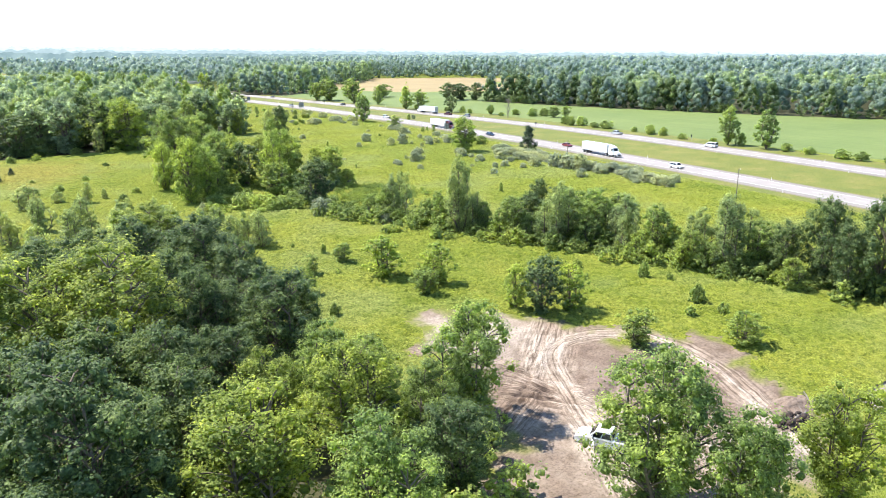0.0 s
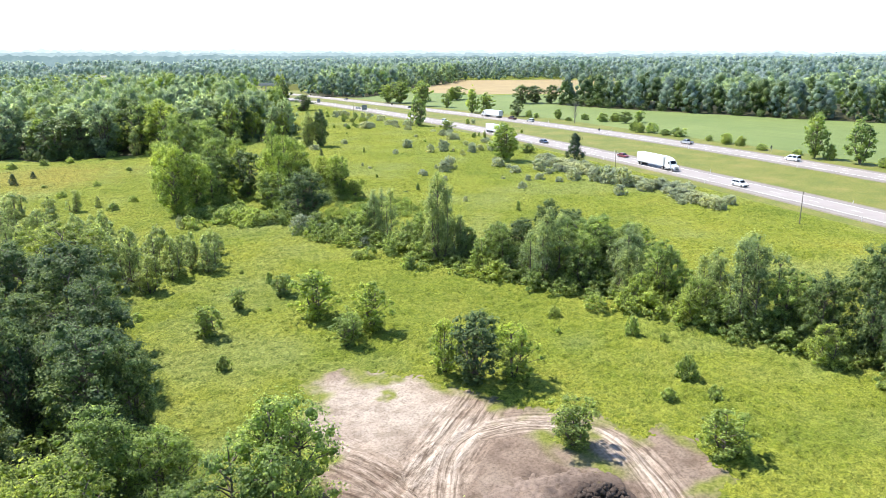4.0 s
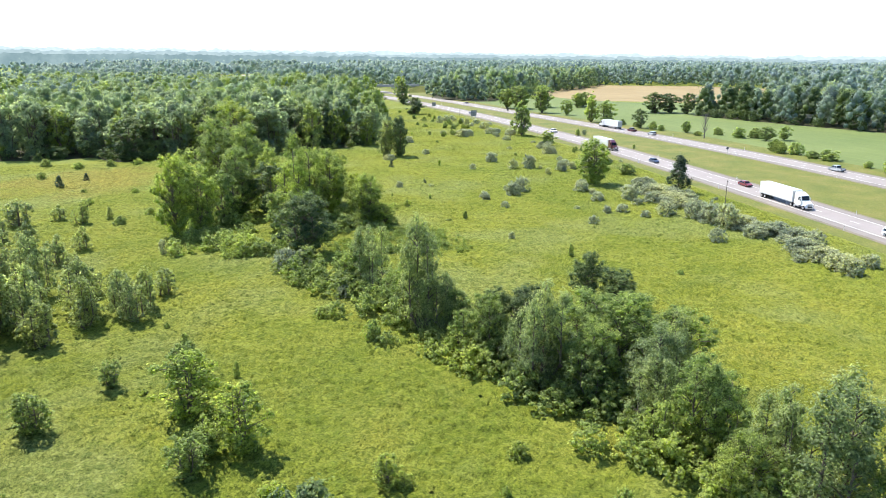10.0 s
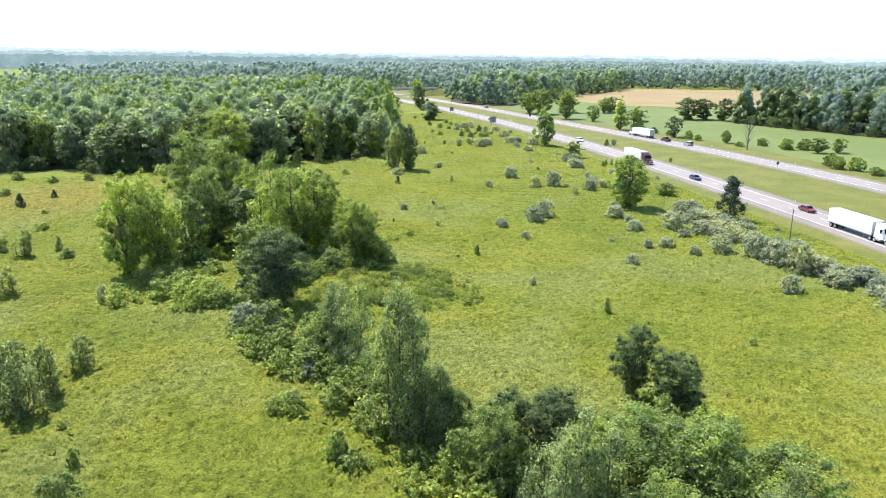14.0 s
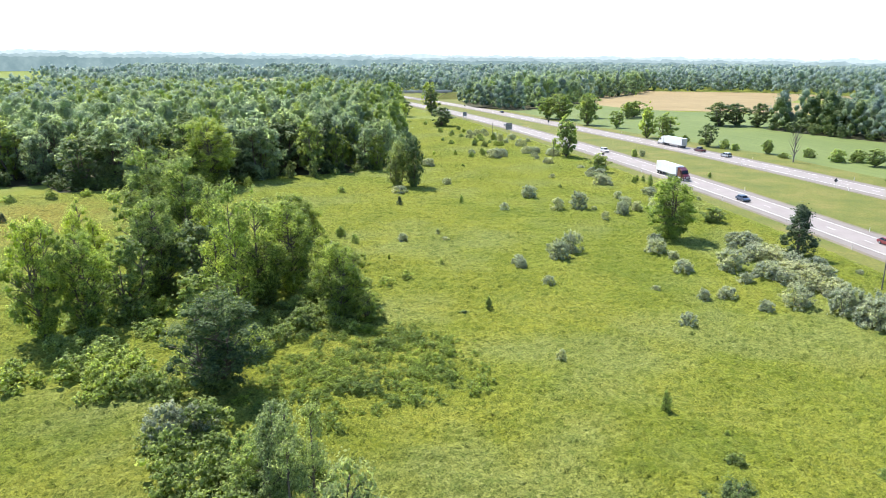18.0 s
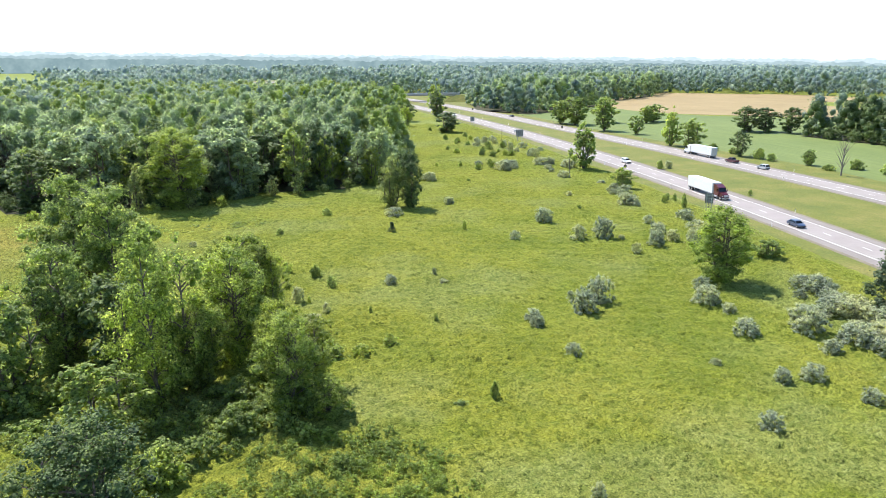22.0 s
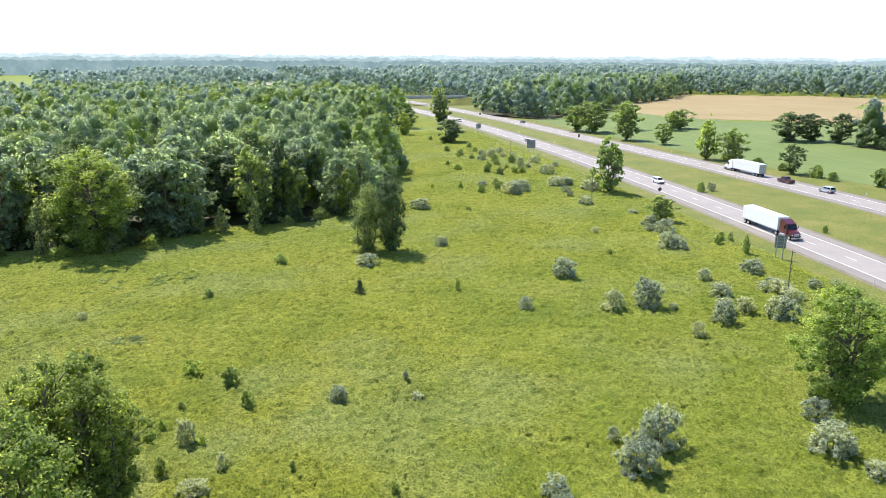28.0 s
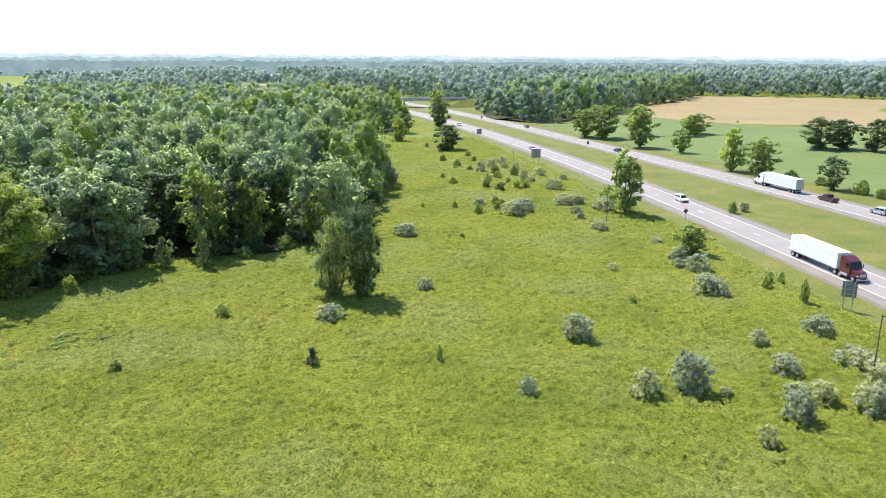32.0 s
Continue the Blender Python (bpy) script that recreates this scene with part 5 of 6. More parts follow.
def mound(cx, cy, rx, ry, top, label):
    ring = [(cx + 1.25 * rx * math.cos(a * math.pi / 8), cy + 1.25 * ry * math.sin(a * math.pi / 8)) for a in range(16)]
    field_mesh("soil_mound", ring, 0.2, mound_height(cx, cy, rx, ry, top), M_MOUND, label, "soil heap", "", 0.0)


mound(61.5, 49.6, 7.0, 4.2, 0.55, "broad rough patch of brown turned soil in the clearing")
mound(65.3, 47.2, 3.0, 2.6, 1.5, "dark heap of freshly dug soil and roots in the clearing")
mound(56.5, 50.0, 3.4, 1.3, 0.8, "low ridge of brown soil pushed up in the clearing")
mound(60.5, 44.5, 2.4, 1.6, 0.6, "low heap of brown soil in the clearing")
mound(69.5, 35.0, 3.6, 1.8, 0.9, "dark bank of turned soil at the clearing's edge")
mound(66.0, 33.0, 2.0, 1.5, 0.8, "dark heap of soil at the clearing's edge")
field_mesh("gravel_track", [(76.0, 29.5), (79.5, 34.2), (84, 34.5), (96, 27), (110, 16), (107, 12), (92, 22), (82, 29)], 0.3, lambda x, y: 0.06 + 0.05 * noise.noise(Vector((x, y, 0))), M_TRACK, "pale gravel track running off from the clearing", "track", "structure", 0.6)

M_DEADWOOD = plain("dead_wood", (0.24, 0.205, 0.17), 0.9, scale=4.0, bumps=0.5, dark=0.6)


def log(x, y, length, radius, yaw, tilt=4):
    r = random.Random(int(x * 10 + y))
    n = 6
    path = [(length * (i / (n - 1) - 0.5), 0.06 * length * math.sin(i + r.random()), radius + 0.02 * i) for i in range(n)]
    v, f = tube(path, [radius * (1.0 - 0.1 * i) for i in range(n)], 7)
    root = tagged(new("log"), "pale bare log lying on the turned soil", "log", "logs in the clearing")
    root.matrix_basis = pose(x, y, 0.32, 0, tilt, yaw)
    part("trunk", mesh_of("log", v, f, M_DEADWOOD, True), None, root)
    for s in (0.25, -0.2):
        v, f = tube([(length * s, 0, radius), (length * s + 0.3, 0.35, radius + 0.25), (length * s + 0.45, 0.7, radius + 0.6)], [radius * 0.4, radius * 0.3, radius * 0.1], 5)
        part("branch", mesh_of("branch", v, f, M_DEADWOOD, True), None, root)


M_CLOD = ground_mat("dark_clods", [(0.3, (0.030, 0.022, 0.018)), (0.7, (0.075, 0.055, 0.045))], 0.8, 4.0, 0.7, 0.8, 0.08, rough=0.95)


def clods(cx, cy, rx, ry, top, n, seed, label):
    """Torn clods and root balls heaped on a mound."""
    r = np.random.default_rng(seed)
    h = mound_height(cx, cy, rx, ry, top)
    a, q = r.uniform(0, 6.28, n), np.sqrt(r.uniform(0, 0.8, n))
    x, y = cx + rx * q * np.cos(a), cy + ry * q * np.sin(a)
    z = np.array([h(i, j) for i, j in zip(x, y)]) + 0.05
    v = np.stack([x, y, z], 1)[:, None] + ICO_V[None] * r.uniform(0.08, 0.32, (n, 1, 1)) * r.uniform(0.4, 1.8, (n, 12, 1))
    f = (ICO_F[None] + (np.arange(n) * 12)[:, None, None]).reshape(-1, 3)
    tagged(new("clods", mesh_of("clods", v.reshape(-1, 3), f, M_CLOD)), label, "soil clods", kind="stuff")


clods(65.4, 47.2, 2.8, 2.2, 1.5, 220, 3, "dark torn clods and roots on the heap of dug soil")
clods(66.4, 32.8, 2.6, 1.6, 0.8, 80, 4, "dark torn clods on the bank at the clearing's edge")
log(71.8, 34.4, 2.6, 0.13, 70, -30)
log(64.6, 47.8, 3.0, 0.16, 20)
log(66.3, 46.0, 2.4, 0.14, 110)
log(62.2, 43.6, 3.2, 0.15, -35)
log(68.0, 33.2, 2.8, 0.17, 10)

# ---- road furniture ----
M_STEEL = plain("galvanised_steel", (0.46, 0.47, 0.48), 0.45, 0.7, scale=6.0, bumps=0.05)
M_SIGNBACK = plain("sign_back_aluminium", (0.22, 0.22, 0.225), 0.6, 0.2, scale=2.0, bumps=0.03)
M_POLE = plain("weathered_pole_wood", (0.17, 0.145, 0.12), 0.9, scale=5.0, bumps=0.4)
M_WHITE = plain("white_plastic", (0.75, 0.75, 0.73), 0.5, vary=0.0, bumps=0.0, dark=0.9)
M_DARKMETAL = plain("dark_metal", (0.045, 0.045, 0.05), 0.5, 0.3)
M_CONCRETE = ground_mat("bridge_concrete", [(0.3, (0.36, 0.35, 0.33)), (0.7, (0.46, 0.45, 0.42))], 0.3, 2.5, 0.3, 0.2, 0.02)


def box(bm, c, s, bevel=0.0):
    m = Matrix.Translation(c) @ Matrix.Diagonal((*s, 1))
    made = bmesh.ops.create_cube(bm, size=1, matrix=m)["verts"]
    if bevel:
        edges = list({e for v in made for e in v.link_edges})
        bmesh.ops.bevel(bm, geom=edges, offset=bevel, segments=2, affect='EDGES')
    return bm


def boxed(c, s, bevel=0.0):
    return box(bmesh.new(), c, s, bevel)


def rod(c, radius, length, axis="z", sides=12, taper=1.0):
    bm = bmesh.new()
    turn = {"z": Matrix(), "y": Matrix.Rotation(math.pi / 2, 4, 'X'), "x": Matrix.Rotation(math.pi / 2, 4, 'Y')}[axis]
    bmesh.ops.create_cone(bm, cap_ends=True, segments=sides, radius1=radius, radius2=radius * taper, depth=length, matrix=Matrix.Translation(c) @ turn)
    return bm


def highway_sign(x, y, w, low, high, yaw=0):
    root = tagged(new("highway_sign"), "large highway sign on two posts, showing its grey metal back", "road sign", "large signs along the highway")
    root.matrix_basis = pose(x, y, 0, 0, 0, yaw)
    for s in (-1, 1):
        part("post", boxed((s * w * 0.3, 0, high / 2 - 0.1), (0.16, 0.2, high - 0.1), 0.02), M_STEEL, root)
    part("panel", boxed((0, 0.14, (low + high) / 2), (w, 0.05, high - low), 0.015), M_SIGNBACK, root)
    for z in (0.2, 0.5, 0.8):
        part("stiffener", boxed((0, 0.10, low + (high - low) * z), (w * 0.96, 0.04, 0.09)), M_STEEL, root)


highway_sign(186.4, 268.2, 2.0, 2.1, 4.6, -38)
highway_sign(184.6, 428.7, 3.6, 2.4, 5.6, 6)
highway_sign(182.5, 520.0, 2.6, 2.2, 4.8, 8)


def small_sign(x, y, yaw, diamond):
    root = tagged(new("small_sign"), "small dark-backed road sign on a thin post", "road sign", "small signs along the highway")
    root.matrix_basis = pose(x, y, 0, 0, 0, yaw)
    part("post", boxed((0, 0, 1.3), (0.07, 0.05, 2.6)), M_STEEL, root)
    bm = boxed((0, 0, 0), (0.95, 0.03, 0.95 if diamond else 1.3), 0.01)
    bmesh.ops.rotate(bm, verts=bm.verts, matrix=Matrix.Rotation(math.pi / 4 if diamond else 0, 3, 'Y'))
    bmesh.ops.translate(bm, verts=bm.verts, vec=(0, 0.06, 2.4))
    part("plate", bm, M_DARKMETAL, root)


for sx, sy, dm in ((far_x(259) - 8, 259.4, True), (far_x(469) - 8, 469.7, False), (far_x(620) - 8, 620, False), (road_x(330) - 8.5, 330, True), (far_x(180) + 8.5, 180, True)):
    small_sign(sx, sy, 4, dm)


def utility_pole(x, y, h):
    root = tagged(new("utility_pole"), "thin dark weathered wooden pole in the verge", "pole", "poles along the highway")
    root.matrix_basis = pose(x, y, 0)
    part("shaft", rod((0, 0, h / 2 - 0.2), 0.11, h + 0.4, sides=10, taper=0.65), M_POLE, root)
    part("bracket", boxed((0.25, 0, h - 0.35), (0.7, 0.07, 0.09)), M_DARKMETAL, root)
    part("insulator", rod((0.55, 0, h - 0.22), 0.06, 0.18, sides=8), M_WHITE, root)


for x, y, h in ((173.9, 247.7, 7.8), (171.2, 410.9, 7.7), (173.4, 176.0, 7.0), (172.6, 330.0, 7.6), (163.5, 104.0, 7.5)):
    utility_pole(x, y, h)

post = tagged(new("delineator_post"), "white marker post at the edge of the pavement", "marker post", "marker posts along the highway")
part("stake", boxed((0, 0, 0.5), (0.11, 0.05, 1.1)), M_WHITE, post)
part("reflector", boxed((0, -0.03, 0.95), (0.09, 0.02, 0.18)), M_DARKMETAL, post)
post.matrix_basis = pose(road_x(100) - 7.4, 100, 0)
for y in range(150, 620, 50):
    copy_thing(post, pose(road_x(y) - 7.4, y, 0))
for y in range(100, 620, 50):
    copy_thing(post, pose(road_x(y) + 7.3, y + 12, 0))
    copy_thing(post, pose(far_x(y) - 7.3, y + 5, 0))
    copy_thing(post, pose(far_x(y) + 7.4, y + 20, 0))

# dashes between the lanes
for fx, host in ((road_x, "road_1"), (far_x, "road_2")):
    rd = bpy.data.objects[host]
    dash = mesh_of("lane_dash", [(-0.08, -1.5, 0), (0.08, -1.5, 0), (0.08, 1.5, 0), (-0.08, 1.5, 0)], [(0, 1, 2, 3)], M_LINE)
    for i in range(55):
        y = 70 + i * 12.2
        ob = new("lane_dash", dash)
        ob.parent = rd
        ob.matrix_basis = pose(fx(y), y, 0.13, 0, 0, -math.degrees(math.atan((fx(y + 1) - fx(y - 1)) / 2)))

# ---- overpass ----
bridge = tagged(new("overpass"), "grey concrete overpass bridge across the highway", "bridge")
bridge.matrix_basis = pose(170, 774, 0, 0, 0, -11.5)
part("deck", boxed((0, 0, 6.6), (112, 11, 0.5), 0.05), M_CONCRETE, bridge)
for s in (-1, 1):
    part("parapet", boxed((0, s * 5.3, 7.3), (112, 0.35, 0.95), 0.03), M_CONCRETE, bridge)
    part("abutment", boxed((s * 54, 0, 3.0), (3, 12, 6.6), 0.1), M_CONCRETE, bridge)
for k in range(5):
    part("girder", boxed((0, -4.4 + k * 2.2, 5.9), (108, 0.5, 1.0)), M_CONCRETE, bridge)
for px_ in (-26, 2, 30):
    part("pier_cap", boxed((px_, 0, 5.1), (1.2, 10, 0.8), 0.05), M_CONCRETE, bridge)
    for s in (-3.5, 0, 3.5):
        part("pier", rod((px_, s, 2.4), 0.5, 5.0), M_CONCRETE, bridge)
for s in (-1, 1):
    bank = bmesh.new()
    pts = [(s * 53, -7, 6.3), (s * 53, 7, 6.3), (s * 150, 7, 3.0), (s * 150, -7, 3.0), (s * 40, -16, 0), (s * 40, 16, 0), (s * 160, 16, 0), (s * 160, -16, 0)]
    vv = [bank.verts.new(q) for q in pts]
    for q in ((0, 1, 2, 3), (0, 1, 5, 4), (1, 2, 6, 5), (3, 0, 4, 7), (2, 3, 7, 6)):
        bank.faces.new([vv[i] for i in q])
    bmesh.ops.recalc_face_normals(bank, faces=bank.faces)
    ob = part("embankment", bank, M_VERGE, None)
    ob.matrix_basis = pose(170, 774, 0, 0, 0, -11.5)
    tagged(ob, "grassy ramp leading up to the overpass", "embankment", kind="structure")

# ---- the highway far off, where it climbs a rise ----
rise = bmesh.new()
rv = [rise.verts.new(q) for q in ((-30, 935, 0), (85, 925, 0), (75, 1010, 14), (-25, 1020, 14), (-25, 1060, 14), (75, 1050, 14))]
for q in ((0, 1, 2, 3), (3, 2, 5, 4)):
    rise.faces.new([rv[i] for i in q])
ob = part("grassy_rise", rise, M_VERGE, None)
tagged(ob, "grassy rise cleared of trees, far off", "embankment", kind="structure")
for nm, ya, yb, xa, xb in (("road_3", 982, 988, 14, 36), ("road_4", 1000, 1007, 17, 52)):
    za, zb = (ya - 930) * 14 / 82 + 0.6, (yb - 930) * 14 / 82 + 0.6
    v = [(xa, ya + 2, za), (xb, ya - 2, za), (xb + 2, yb - 2, zb), (xa + 2, yb + 2, zb)]
    tagged(new(nm, mesh_of(nm, v, [(0, 1, 2, 3)], M_ROAD)), "pale stretch of the highway climbing a distant rise", "road", kind="structure")

# ---- barns far off ----
M_BARNWALL = plain("barn_metal_siding", (0.62, 0.62, 0.60), 0.5, 0.1, scale=0.5, bumps=0.05)
M_BARNROOF = plain("barn_roof_metal", (0.80, 0.80, 0.79), 0.4, 0.1, scale=0.4, bumps=0.05, dark=0.85)


def barn(x, y, l, w, h, yaw):
    root = tagged(new("barn"), "long pale metal farm building far beyond the woods", "barn", "distant farm buildings")
    root.matrix_basis = pose(x, y, lift(x, y), 0, 0, yaw)
    part("walls", boxed((0, 0, h / 2), (l, w, h), 0.05), M_BARNWALL, root)
    bm = bmesh.new()
    q = [(-l / 2 - .4, -w / 2 - .5, h - .1), (l / 2 + .4, -w / 2 - .5, h - .1), (l / 2 + .4, w / 2 + .5, h - .1), (-l / 2 - .4, w / 2 + .5, h - .1), (-l / 2 - .4, 0, h + w * .28), (l / 2 + .4, 0, h + w * .28)]
    vv = [bm.verts.new(a) for a in q]
    for a in ((0, 1, 5, 4), (2, 3, 4, 5), (0, 4, 3), (1, 2, 5), (0, 3, 2, 1)):
        bm.faces.new([vv[i] for i in a])
    part("roof", bm, M_BARNROOF, root)
    part("door", boxed((l * 0.2, -w / 2 - 0.05, 1.9), (4, 0.12, 3.8)), M_DARKMETAL, root)


barn(850, 410, 42, 14, 4.6, -60)
barn(880, 560, 34, 13, 4.5, -40)
barn(905, 500, 20, 12, 6.0, 15)

# ---- vehicles ----
def paint(name, col):
    m, t, p, N, L = nodes_of(name)
    c = ramp(t, noise_at(t, 1.2), [(0.3, tuple(v * 0.9 for v in col)), (0.7, col)])
    L.new(c, p.inputs["Base Color"])
    p.inputs["Roughness"].default_value, p.inputs["Coat Weight"].default_value, p.inputs["Coat Roughness"].default_value = 0.35, 0.8, 0.08
    return m


PAINT = {k: paint(k + "_car_paint", v) for k, v in {"white": (0.78, 0.78, 0.77), "silver": (0.45, 0.46, 0.47), "black": (0.02, 0.02, 0.022), "red": (0.20, 0.012, 0.014), "maroon": (0.085, 0.007, 0.016), "blue": (0.03, 0.05, 0.10), "grey": (0.14, 0.145, 0.15)}.items()}
M_GLASS = paint("tinted_car_glass", (0.015, 0.018, 0.020))
M_GLASS.node_tree.nodes["Principled BSDF"].inputs["Roughness"].default_value = 0.05
M_RUBBER = plain("tyre_rubber", (0.025, 0.025, 0.026), 0.9, scale=8.0)
M_RIM = plain("alloy_rim", (0.50, 0.50, 0.51), 0.35, 0.8, bumps=0.0)
M_LAMP = plain("headlamp_lens", (0.70, 0.71, 0.72), 0.15, 0.2, vary=0.0, bumps=0.0)
M_TAIL = plain("tail_lamp_lens", (0.30, 0.01, 0.01), 0.2, vary=0.0, bumps=0.0)


def hull(profile, widths, bevel=0.06):
    """A body from its side outline (x, z), mirrored to the half widths given for each point."""
    bm = bmesh.new()
    l = [bm.verts.new((x, w, z)) for (x, z), w in zip(profile, widths)]
    r = [bm.verts.new((x, -w, z)) for (x, z), w in zip(profile, widths)]
    n = len(l)
    bm.faces.new(l)
    bm.faces.new(r[::-1])
    for i in range(n):
        j = (i + 1) % n
        bm.faces.new([l[j], l[i], r[i], r[j]])
    bmesh.ops.recalc_face_normals(bm, faces=bm.faces)
    bmesh.ops.bevel(bm, geom=list(bm.edges), offset=bevel, segments=2, affect='EDGES')
    return bm


def pane(pts):
    bm = bmesh.new()
    bm.faces.new([bm.verts.new(p) for p in pts])
    return bmesh.ops.solidify(bm, geom=bm.faces[:], thickness=0.015) and bm


def wheel(root, x, y, r, w, hub=M_RIM):
    tyre = rod((0, 0, 0), r, w, "y", 18)
    bmesh.ops.bevel(tyre, geom=list(tyre.edges), offset=0.03, segments=1, affect='EDGES')
    ob = part("wheel", tyre, M_RUBBER, root)
    ob.location = (x, y, r)
    s = 1 if y > 0 else -1
    part("rim", rod((0, s * (w / 2 + 0.006), 0), r * 0.62, 0.03, "y", 14), hub, ob)


CARS = {   # length, width, body height, roof height, roof from and to, glass from and to
    "sedan": (4.8, 1.84, 0.92, 1.46, -1.25, 0.45, -1.95, 1.15), "suv": (4.8, 1.92, 1.08, 1.76, -2.10, 0.50, -2.30, 1.20),
    "pickup": (5.8, 2.00, 1.14, 1.88, -0.75, 0.75, -0.95, 1.45), "van": (5.3, 2.00, 1.15, 1.95, -2.50, 0.9, -2.60, 1.75),
}


def car(kind, colour, x, y, yaw, label, door_open=False):
    L_, W, B, R, r0, r1, g0, g1 = CARS[kind]
    root = tagged(new("car" if kind != "pickup" else "pickup_truck"), label, "car" if kind != "pickup" else "pickup truck", "vehicles" if not door_open else "")
    root.matrix_basis = pose(x, y, 0.10, 0, 0, yaw)
    f, b, hw, P = L_ / 2, -L_ / 2, W / 2, PAINT[colour]
    prof = [(b, 0.42), (b + 0.02, B - 0.05), (b + 0.3, B), (g1 - 0.05, B), (f - 0.35, B - 0.16), (f, B - 0.36), (f, 0.40), (f - 0.3, 0.26), (b + 0.3, 0.26)]
    part("body", hull(prof, [hw - 0.08, hw - 0.06, hw - 0.03, hw, hw - 0.06, hw - 0.14, hw - 0.12, hw - 0.02, hw - 0.02]), P, root)
    cab = [(g0, B - 0.05), (r0, R), (r1, R), (g1, B - 0.05)]
    part("cabin", hull(cab, [hw - 0.06, hw - 0.24, hw - 0.24, hw - 0.06], 0.05), P, root)
    e, t = 0.025, hw - 0.24

    def at(u, v, side=None):      # on the side glass: u along, v up
        z = B + 0.02 + (R - B - 0.12) * v
        xa, xb = g0 + (r0 - g0) * v, g1 + (r1 - g1) * v
        wy = hw - 0.06 - 0.18 * v + e
        return (xa + (xb - xa) * u, side * wy, z)
    for s in (-1, 1):
        for u0, u1 in ((0.06, 0.48), (0.52, 0.93)):
            part("side_window", pane([at(u0, 0.08, s), at(u1, 0.08, s), at(u1, 0.92, s), at(u0, 0.92, s)]), M_GLASS, root)
        part("mirror", boxed((g1 - 0.25, s * (hw + 0.06), B + 0.06), (0.14, 0.2, 0.14), 0.03), P, root)
        part("headlamp", boxed((f - 0.10, s * (hw - 0.32), B - 0.40), (0.14, 0.36, 0.16), 0.03), M_LAMP, root)
        part("tail_lamp", boxed((b + 0.02, s * (hw - 0.20), B - 0.20), (0.08, 0.2, 0.28), 0.02), M_TAIL, root)
        for wx in (f - 0.92, b + 0.98):
            wheel(root, wx, s * (hw - 0.10), 0.36 if kind in ("suv", "pickup") else 0.32, 0.23)
    part("windscreen", pane([(g1 + e, -hw + 0.14, B + 0.03), (g1 + e, hw - 0.14, B + 0.03), (r1 + e + 0.05, t - 0.05, R - 0.06), (r1 + e + 0.05, -t + 0.05, R - 0.06)]), M_GLASS, root)
    part("rear_window", pane([(g0 - e, hw - 0.14, B + 0.03), (g0 - e, -hw + 0.14, B + 0.03), (r0 - e - 0.03, -t + 0.05, R - 0.06), (r0 - e - 0.03, t - 0.05, R - 0.06)]), M_GLASS, root)
    part("front_bumper", boxed((f, 0, 0.48), (0.16, W - 0.2, 0.22), 0.05), M_DARKMETAL, root)
    part("rear_bumper", boxed((b, 0, 0.50), (0.16, W - 0.2, 0.22), 0.05), M_DARKMETAL, root)
    if kind == "pickup":
        part("cargo_bed", boxed((b + 0.95, 0, B + 0.005), (1.55, W - 0.34, 0.02)), M_DARKMETAL, root)
    if door_open:
        d = boxed((-0.55, 0, 0), (1.1, 0.08, 0.75), 0.03)
        ob = part("open_door", d, P, root)
        ob.matrix_basis = pose(g1 - 0.35, hw + 0.03, 0.78, 0, 0, -62)
        part("door_glass", boxed((-0.6, 0, 0.62), (0.85, 0.03, 0.45), 0.01), M_GLASS, ob)
    return root


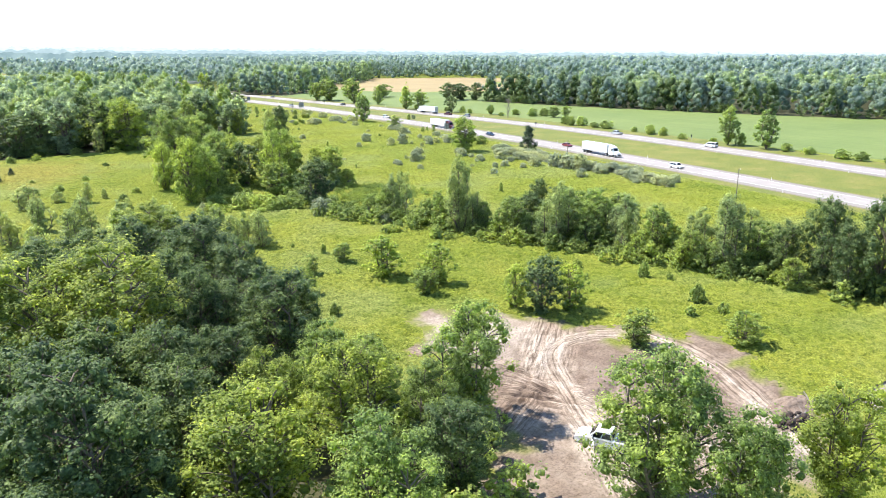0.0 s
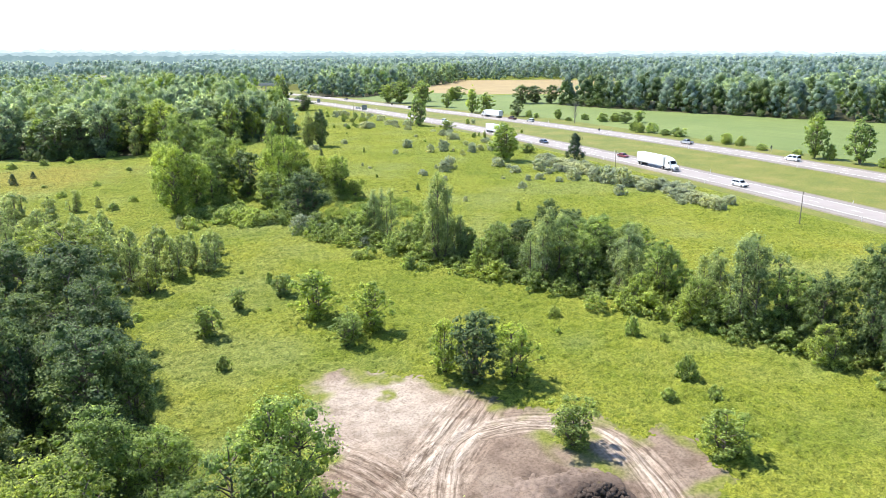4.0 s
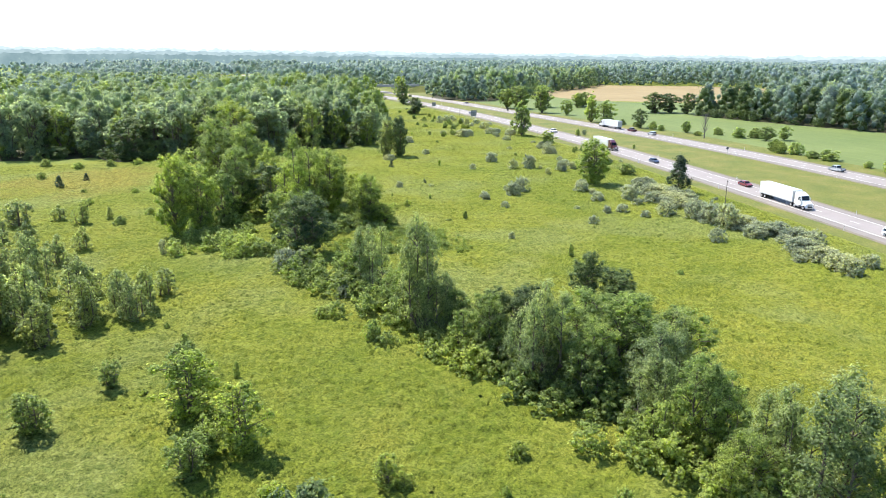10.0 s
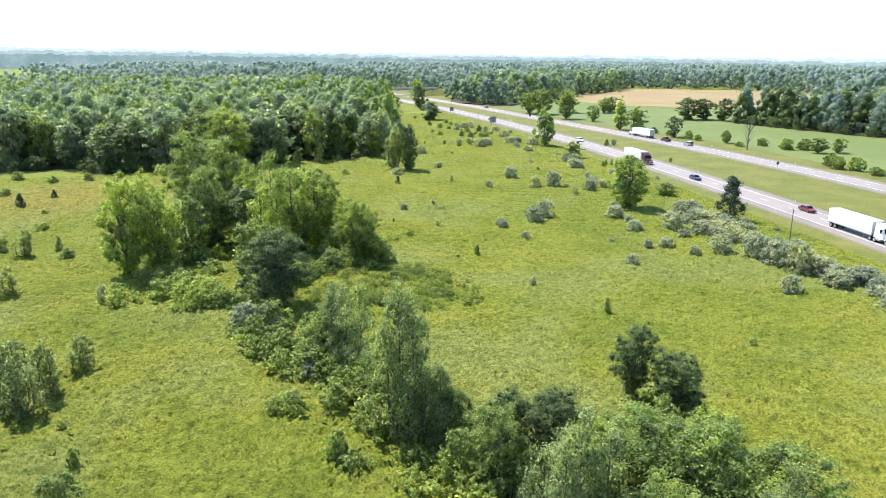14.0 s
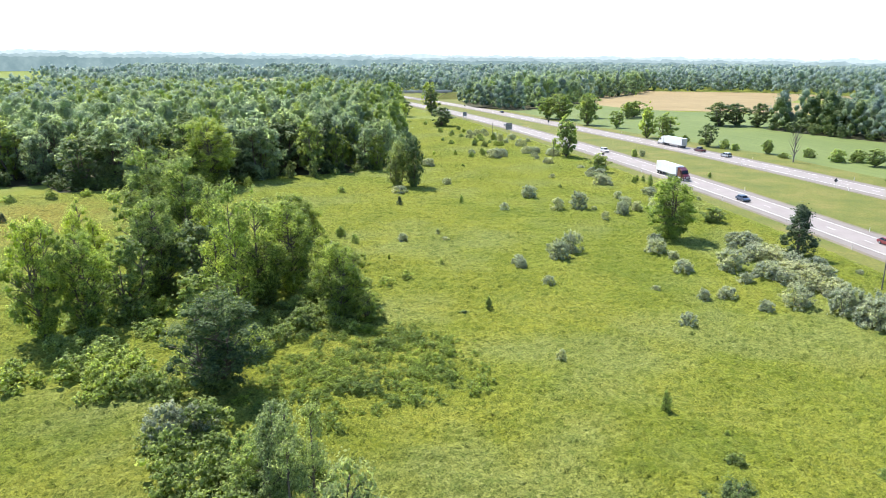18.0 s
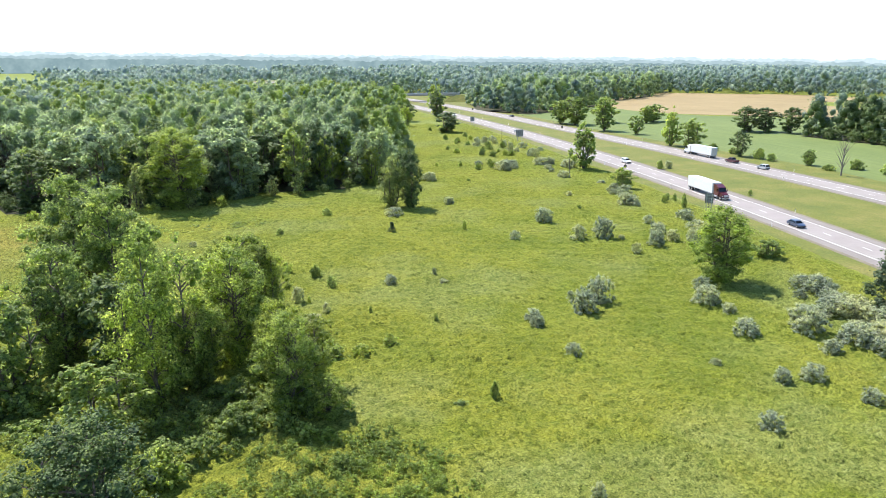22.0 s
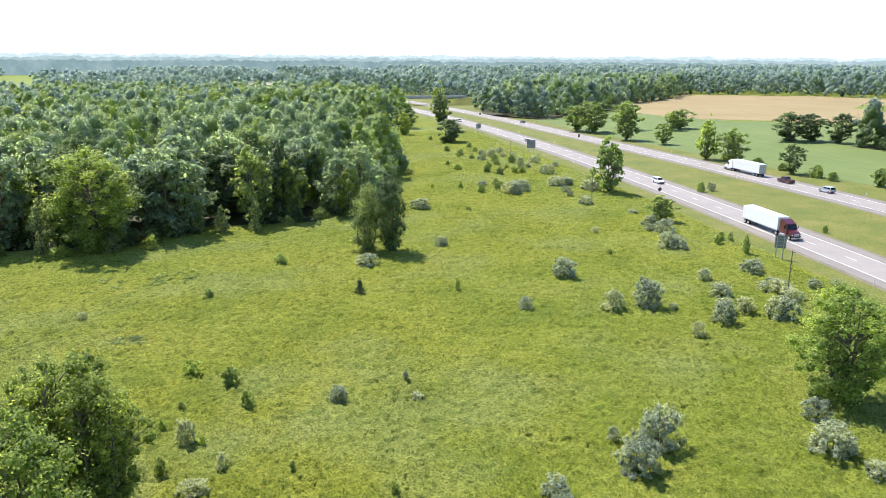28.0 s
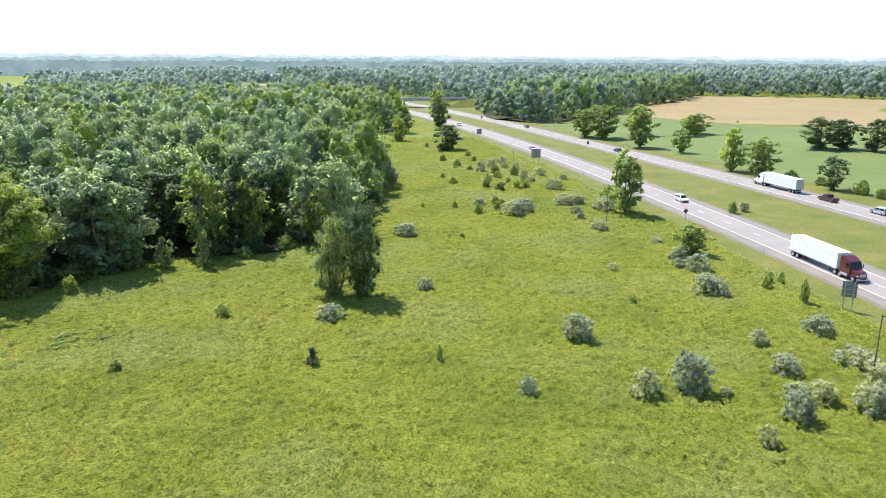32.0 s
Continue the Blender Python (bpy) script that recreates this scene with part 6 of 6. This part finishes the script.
def semi_truck(x, y, yaw, colour, label, box_len=13.6):
    root = tagged(new("semi_truck"), label, "truck", "vehicles")
    root.matrix_basis = pose(x, y, 0.10, 0, 0, yaw)
    P = PAINT[colour]
    f = box_len / 2 + 3.2
    part("trailer_box", boxed((-2.2, 0, 2.62), (box_len, 2.6, 2.85), 0.05), PAINT["white"], root)
    part("trailer_rail", boxed((-2.2, 0, 1.12), (box_len - 0.2, 2.5, 0.16)), M_STEEL, root)
    part("rear_frame", boxed((-2.2 - box_len / 2, 0, 2.6), (0.06, 2.5, 2.7)), M_STEEL, root)
    part("under_guard", boxed((-2.2 - box_len / 2 + 0.1, 0, 0.65), (0.12, 2.3, 0.14)), M_STEEL, root)
    for s in (-0.9, 0.9):
        part("landing_leg", boxed((2.0, s, 0.65), (0.14, 0.14, 1.0)), M_STEEL, root)
    part("chassis", boxed((f - 3.6, 0, 0.80), (7.0, 0.9, 0.28)), M_DARKMETAL, root)
    x0 = -2.2 + box_len / 2 + 0.5
    part("sleeper_cab", hull([(x0, 0.9), (x0, 3.75), (x0 + 0.8, 3.9), (x0 + 2.3, 3.2), (x0 + 2.75, 2.15), (x0 + 2.75, 0.9)], [1.2, 1.1, 1.05, 1.1, 1.2, 1.22], 0.08), P, root)
    part("hood", hull([(x0 + 2.6, 0.75), (x0 + 2.6, 2.05), (x0 + 3.9, 1.80), (x0 + 4.35, 1.45), (x0 + 4.4, 0.65)], [1.1, 1.0, 0.92, 0.88, 1.05], 0.08), P, root)
    part("windscreen", pane([(x0 + 2.80, -1.0, 2.15), (x0 + 2.80, 1.0, 2.15), (x0 + 2.38, 0.95, 3.1), (x0 + 2.38, -0.95, 3.1)]), M_GLASS, root)
    part("grille", boxed((x0 + 4.42, 0, 1.1), (0.06, 1.1, 0.8), 0.02), M_RIM, root)
    part("front_bumper", boxed((x0 + 4.45, 0, 0.55), (0.2, 2.3, 0.35), 0.05), M_RIM, root)
    for s in (-1, 1):
        part("side_window", pane([(x0 + 1.6, s * 1.23, 2.1), (x0 + 2.6, s * 1.24, 2.1), (x0 + 2.3, s * 1.18, 2.85), (x0 + 1.6, s * 1.18, 2.85)]), M_GLASS, root)
        part("headlamp", boxed((x0 + 4.3, s * 0.85, 1.15), (0.2, 0.3, 0.25), 0.04), M_LAMP, root)
        part("fuel_tank", rod((x0 + 1.4, s * 1.0, 0.75), 0.32, 1.6, "x", 14), M_RIM, root)
        part("mirror", boxed((x0 + 2.5, s * 1.42, 2.4), (0.1, 0.22, 0.6), 0.03), P, root)
        part("exhaust_stack", rod((x0 - 0.15, s * 1.0, 2.5), 0.08, 3.0, sides=10), M_RIM, root)
        wheel(root, x0 + 3.6, s * 1.02, 0.5, 0.32)
        for wx in (x0 - 0.9, x0 + 0.45, -2.2 - box_len / 2 + 1.1, -2.2 - box_len / 2 + 2.45):
            wheel(root, wx, s * 0.98, 0.5, 0.55)
        part("fender", boxed((x0 + 3.6, s * 1.05, 1.08), (1.2, 0.35, 0.12), 0.05), P, root)
    return root


def heading(fx, y, south):
    a = math.degrees(math.atan2(2.0, fx(y + 1) - fx(y - 1)))
    return a + 180 if south else a


semi_truck(road_x(178) - 1.9, 178, heading(road_x, 178, True), "white", "white semi truck with a plain white box trailer on the highway")
semi_truck(road_x(289) - 1.9, 289, heading(road_x, 289, True), "maroon", "dark red semi truck pulling a white box trailer on the highway")
semi_truck(far_x(364) + 1.9, 364, heading(far_x, 364, False), "white", "white semi truck with a white box trailer on the far carriageway")
SAY = {"sedan": "sedan", "suv": "sport utility car", "pickup": "pickup truck", "van": "van"}
for kind, col, y, lane in (("suv", "white", 142, -1.9), ("sedan", "red", 201, 1.9), ("sedan", "blue", 249, -1.9), ("suv", "white", 352, 1.9), ("sedan", "silver", 470, -1.9), ("van", "white", 590, -1.9)):
    car(kind, col, road_x(y) + lane, y, heading(road_x, y, True), "%s %s driving on the highway" % (col, SAY[kind]))
for kind, col, y, lane in (("van", "white", 165, 1.9), ("pickup", "silver", 216, 1.9), ("suv", "silver", 327, 1.9), ("pickup", "maroon", 344, 1.9), ("sedan", "black", 455, -1.9), ("sedan", "grey", 570, 1.9)):
    car(kind, col, far_x(y) + lane, y, heading(far_x, y, False), "%s %s driving on the far carriageway" % (col, SAY[kind]))
car("pickup", "white", 47.6, 41.6, 119, "white pickup truck parked on the bare soil with its door open", True)

# ---- shrubs and trees beyond the highway ----
stand("scrub", "bush", [(271.3, 319.1, 3.5, 5.9), (272.5, 305.8, 4.6, 8.0), (278.9, 303.0, 4.6, 8.5), (257.5, 263.3, 4.6, 7.0), (258.0, 252.4, 4.6, 6.8), (258.1, 236.3, 3.8, 8.5), (257.6, 218.9, 2.3, 4.0), (257.7, 209.7, 3.9, 5.8), (261.1, 319.9, 2.1, 5.0), (255.6, 351.0, 4.0, 5.6), (256.6, 344.5, 2.8, 4.5)], "dark green shrub beside the far carriageway", "shrubs beyond the highway")
stand("scrub", "bush", [(254.8, 207.4, 3.8, 5.7), (255.3, 200.6, 3.7, 5.0), (252.2, 161.0, 5.0, 5.0), (255.0, 257.3, 4.4, 6.5), (256.9, 242.8, 2.7, 6.2), (250.8, 141.4, 3.0, 5.4), (250.5, 132.7, 2.6, 6.0), (249.3, 120.2, 3.3, 7.0), (252.7, 173.6, 1.8, 4.9), (248.8, 113.7, 3.2, 6.0), (249.7, 104.9, 2.7, 5.4), (252.0, 188.0, 2.4, 5.0), (251, 395, 3, 5), (253, 378, 3, 5), (255, 366, 2.6, 5)], "dark green shrub beside the far carriageway", "shrubs beyond the highway")
stand("oak", "middle", [(250.2, 165.0, 14.9, 8.0), (251.4, 149.7, 14.1, 9.0), (277.2, 293.2, 6.2, 7.0), (262.5, 331.0, 5.5, 3.5), (262.8, 332.5, 5.0, 4.3), (285.0, 292.0, 6.0, 6.0)], "", "trees along the highway")


def dead_tree(x, y, h, seed):
    r = random.Random(seed)
    vs, fs, base = [], [], 0
    for i in range(22):
        z0 = h * r.uniform(0.12, 0.6) if i else 0
        a, reach = r.uniform(0, 6.28), h * r.uniform(0.1, 0.24) if i else 0.3
        z1 = min(h, z0 + h * r.uniform(0.2, 0.42)) if i else h * 0.85
        p = [(0, 0, z0), (reach * 0.5 * math.cos(a), reach * 0.5 * math.sin(a), (z0 + z1) / 2), (reach * math.cos(a + 0.2), reach * math.sin(a + 0.2), z1)]
        q = 0.30 if not i else 0.11
        v, f = tube(p, [q, q * 0.6, 0.02], 6)
        vs.append(v), fs.append(f + base)
        base += len(v)
    root = tagged(new("dead_tree"), "bare grey dead tree beside the crop field", "tree")
    root.matrix_basis = pose(x, y, 0)
    part("limbs", mesh_of("dead_limbs", np.concatenate(vs), np.concatenate(fs), M_DEADWOOD, True), None, root)


dead_tree(257.0, 309.0, 13.3, 5)
